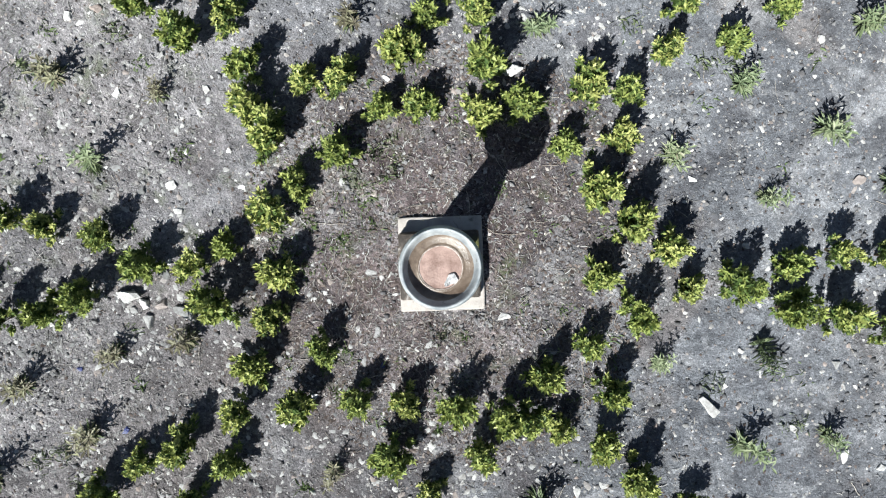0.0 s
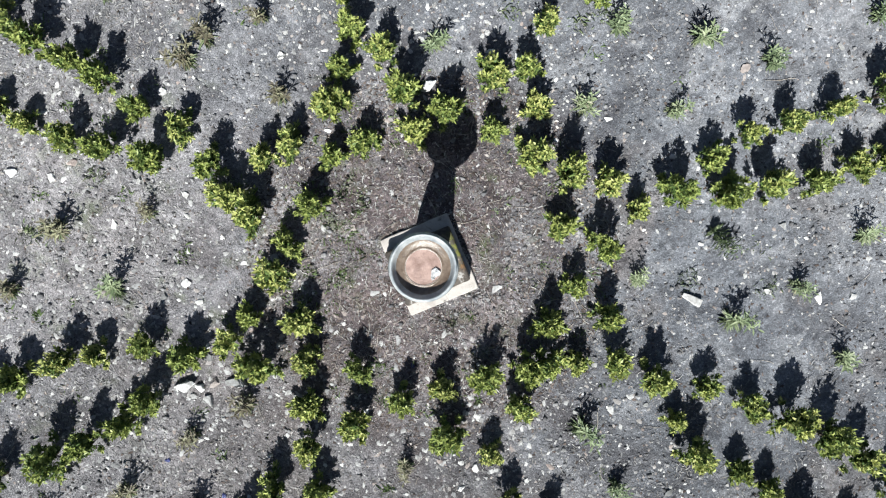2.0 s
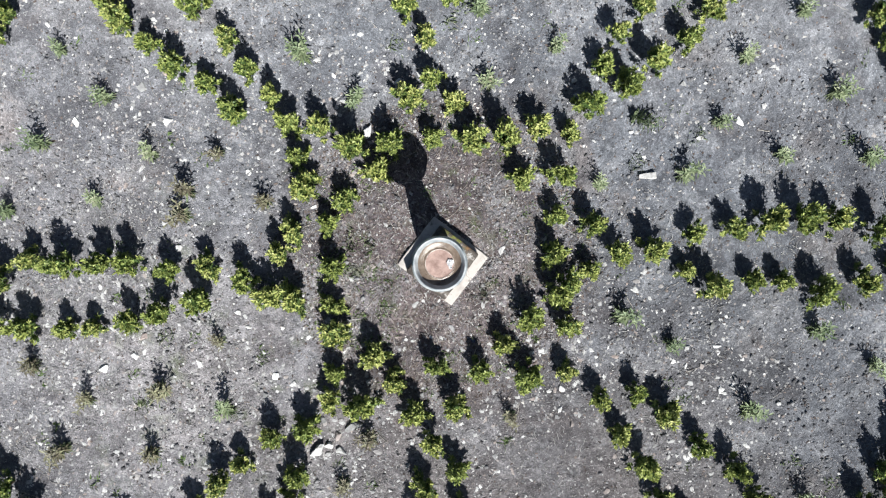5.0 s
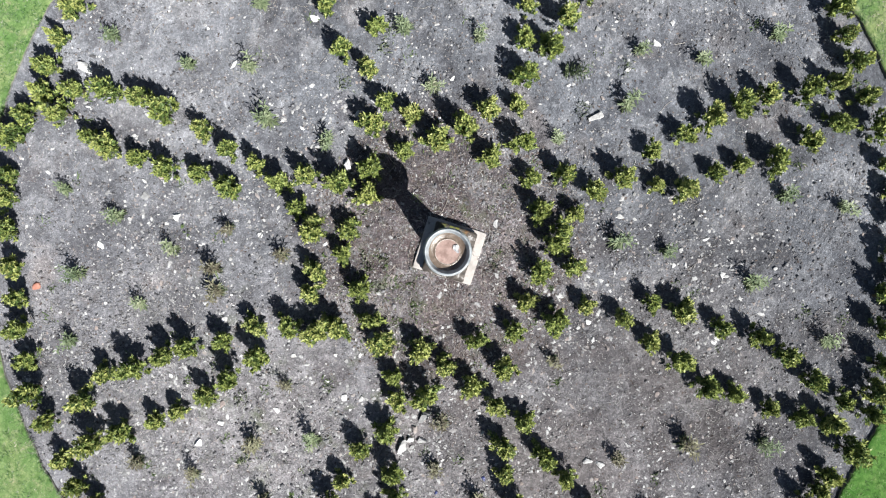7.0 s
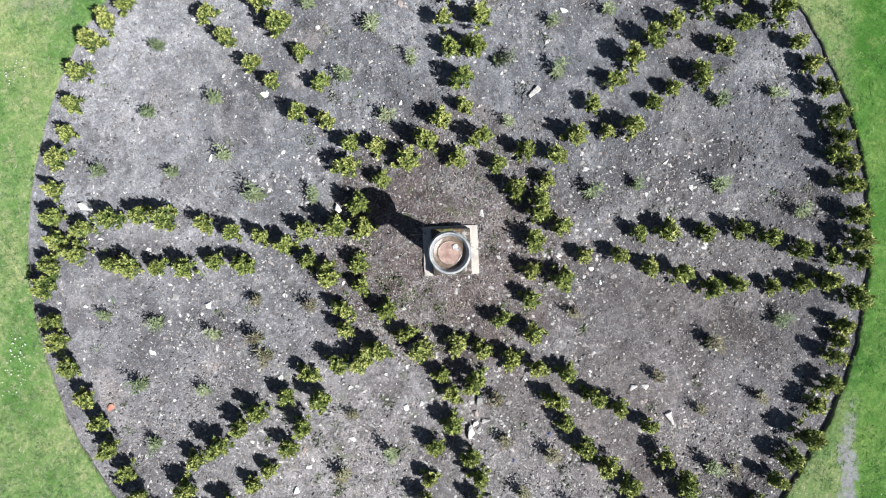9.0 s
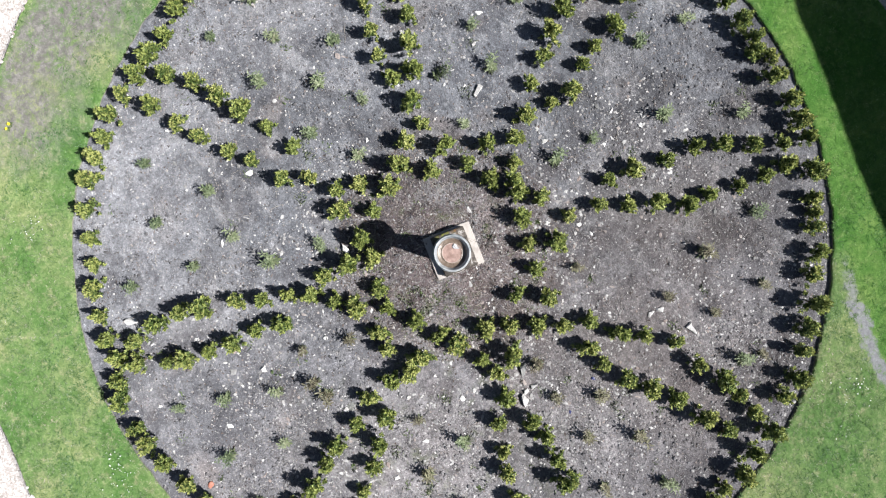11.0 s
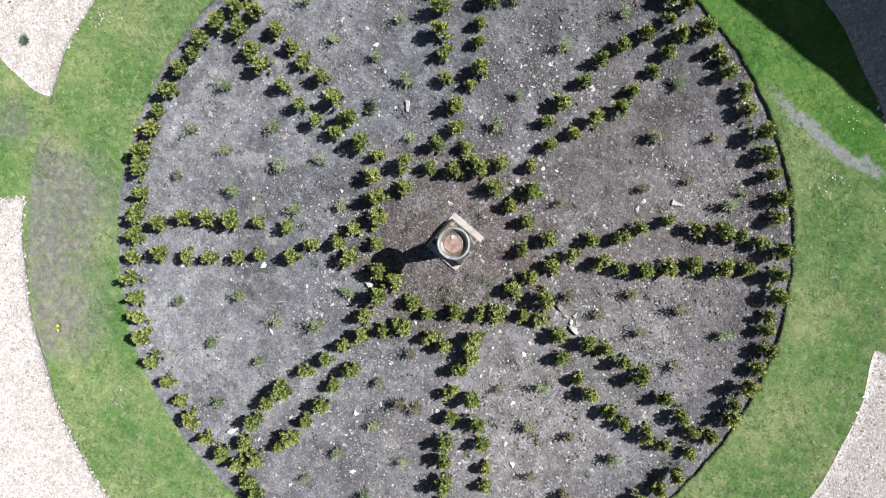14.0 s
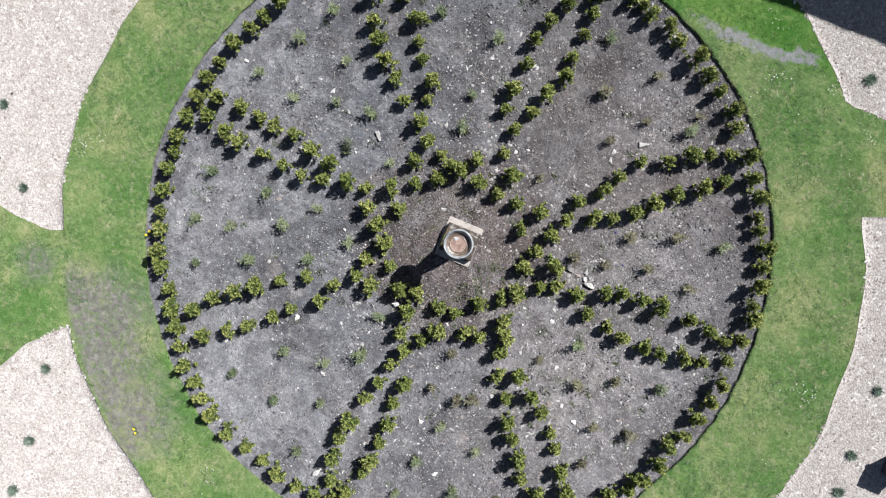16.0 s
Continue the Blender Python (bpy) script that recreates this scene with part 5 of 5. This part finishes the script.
def build_planter():
    base = new("planter")
    base.matrix_basis = pose(-7.74, 0.31, GRAVEL_TOP, 0, 0, 2)
    bm = block(0.345, 0.345, 0, 0.4, 0.015, 0.002, 2, 5)
    for v in bm.verts:
        k = 0.82 + 0.18 * v.co.z / 0.42
        v.co.x, v.co.y = v.co.x * k, v.co.y * k
    box = part("box", bm, SLATE, base)
    part("rim", block(0.37, 0.37, 0.38, 0.43, 0.012, 0.002, 2, 6), SLATE, box)
    return tagged(base, "dark grey tapered planter standing on the gravel", "planter")


def build_house():
    """A plain house assumed outside the view; its eaves throw the lawn's straight shadow."""
    reach = 1 / math.tan(radians(SUN_EL))
    eave = 4.4
    drop = reach * (eave - KERB)
    front = -5.437 + 0.041 * (-6.0 + SHADOW[0] * drop) - SHADOW[1] * drop
    base = new("house")
    base.matrix_basis = pose(-6.0, front, KERB - 0.02, 0, 0, 2.36)
    wall = bmesh.new()
    bmesh.ops.create_cube(wall, size=1)
    for v in wall.verts:
        v.co = Vector((v.co.x * 34, v.co.y * 8 - 4.35, (v.co.z + 0.5) * (eave - 0.1)))
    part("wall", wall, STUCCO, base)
    roof = bmesh.new()
    corners = [(-17.4, 0, eave - 0.1), (17.4, 0, eave - 0.1), (17.4, -8.7, eave - 0.1), (-17.4, -8.7, eave - 0.1), (-17.4, 0, eave), (17.4, 0, eave), (17.4, -8.7, eave), (-17.4, -8.7, eave), (-13, -4.35, eave + 2.2), (13, -4.35, eave + 2.2)]
    vs = [roof.verts.new(c) for c in corners]
    for q in ((3, 2, 1, 0), (0, 1, 5, 4), (1, 2, 6, 5), (2, 3, 7, 6), (3, 0, 4, 7), (4, 5, 9, 8), (5, 6, 9), (6, 7, 8, 9), (7, 4, 8)):
        roof.faces.new([vs[i] for i in q])
    roof = part("roof", roof, TILE, base)
    # wavy strip added along the eaves to make the shadow's edge bumpy
    eave_strip = bmesh.new()
    rows = []
    for n in range(350):
        x, ripple = -17.4 + 0.1 * n, 0.05 * noise.noise(Vector((0.24 * n, 3, 0))) + 0.02 * noise.noise(Vector((0.9 * n, 8, 0)))
        rows.append([eave_strip.verts.new((x, yy, eave - 0.03 + ripple + zz)) for yy, zz in ((-0.02, -0.05), (0.03, -0.06), (0.05, 0), (0.03, 0.05), (-0.02, 0.05))])
    for p, q in zip(rows, rows[1:]):
        for n in range(5):
            eave_strip.faces.new((p[n], p[(n + 1) % 5], q[(n + 1) % 5], q[n]))
    part("eave_strip", eave_strip, TILE, roof)
    return tagged(base, "unseen long plain stuccoed house with a slate roof, added for its shadow", "house")


build_planter()
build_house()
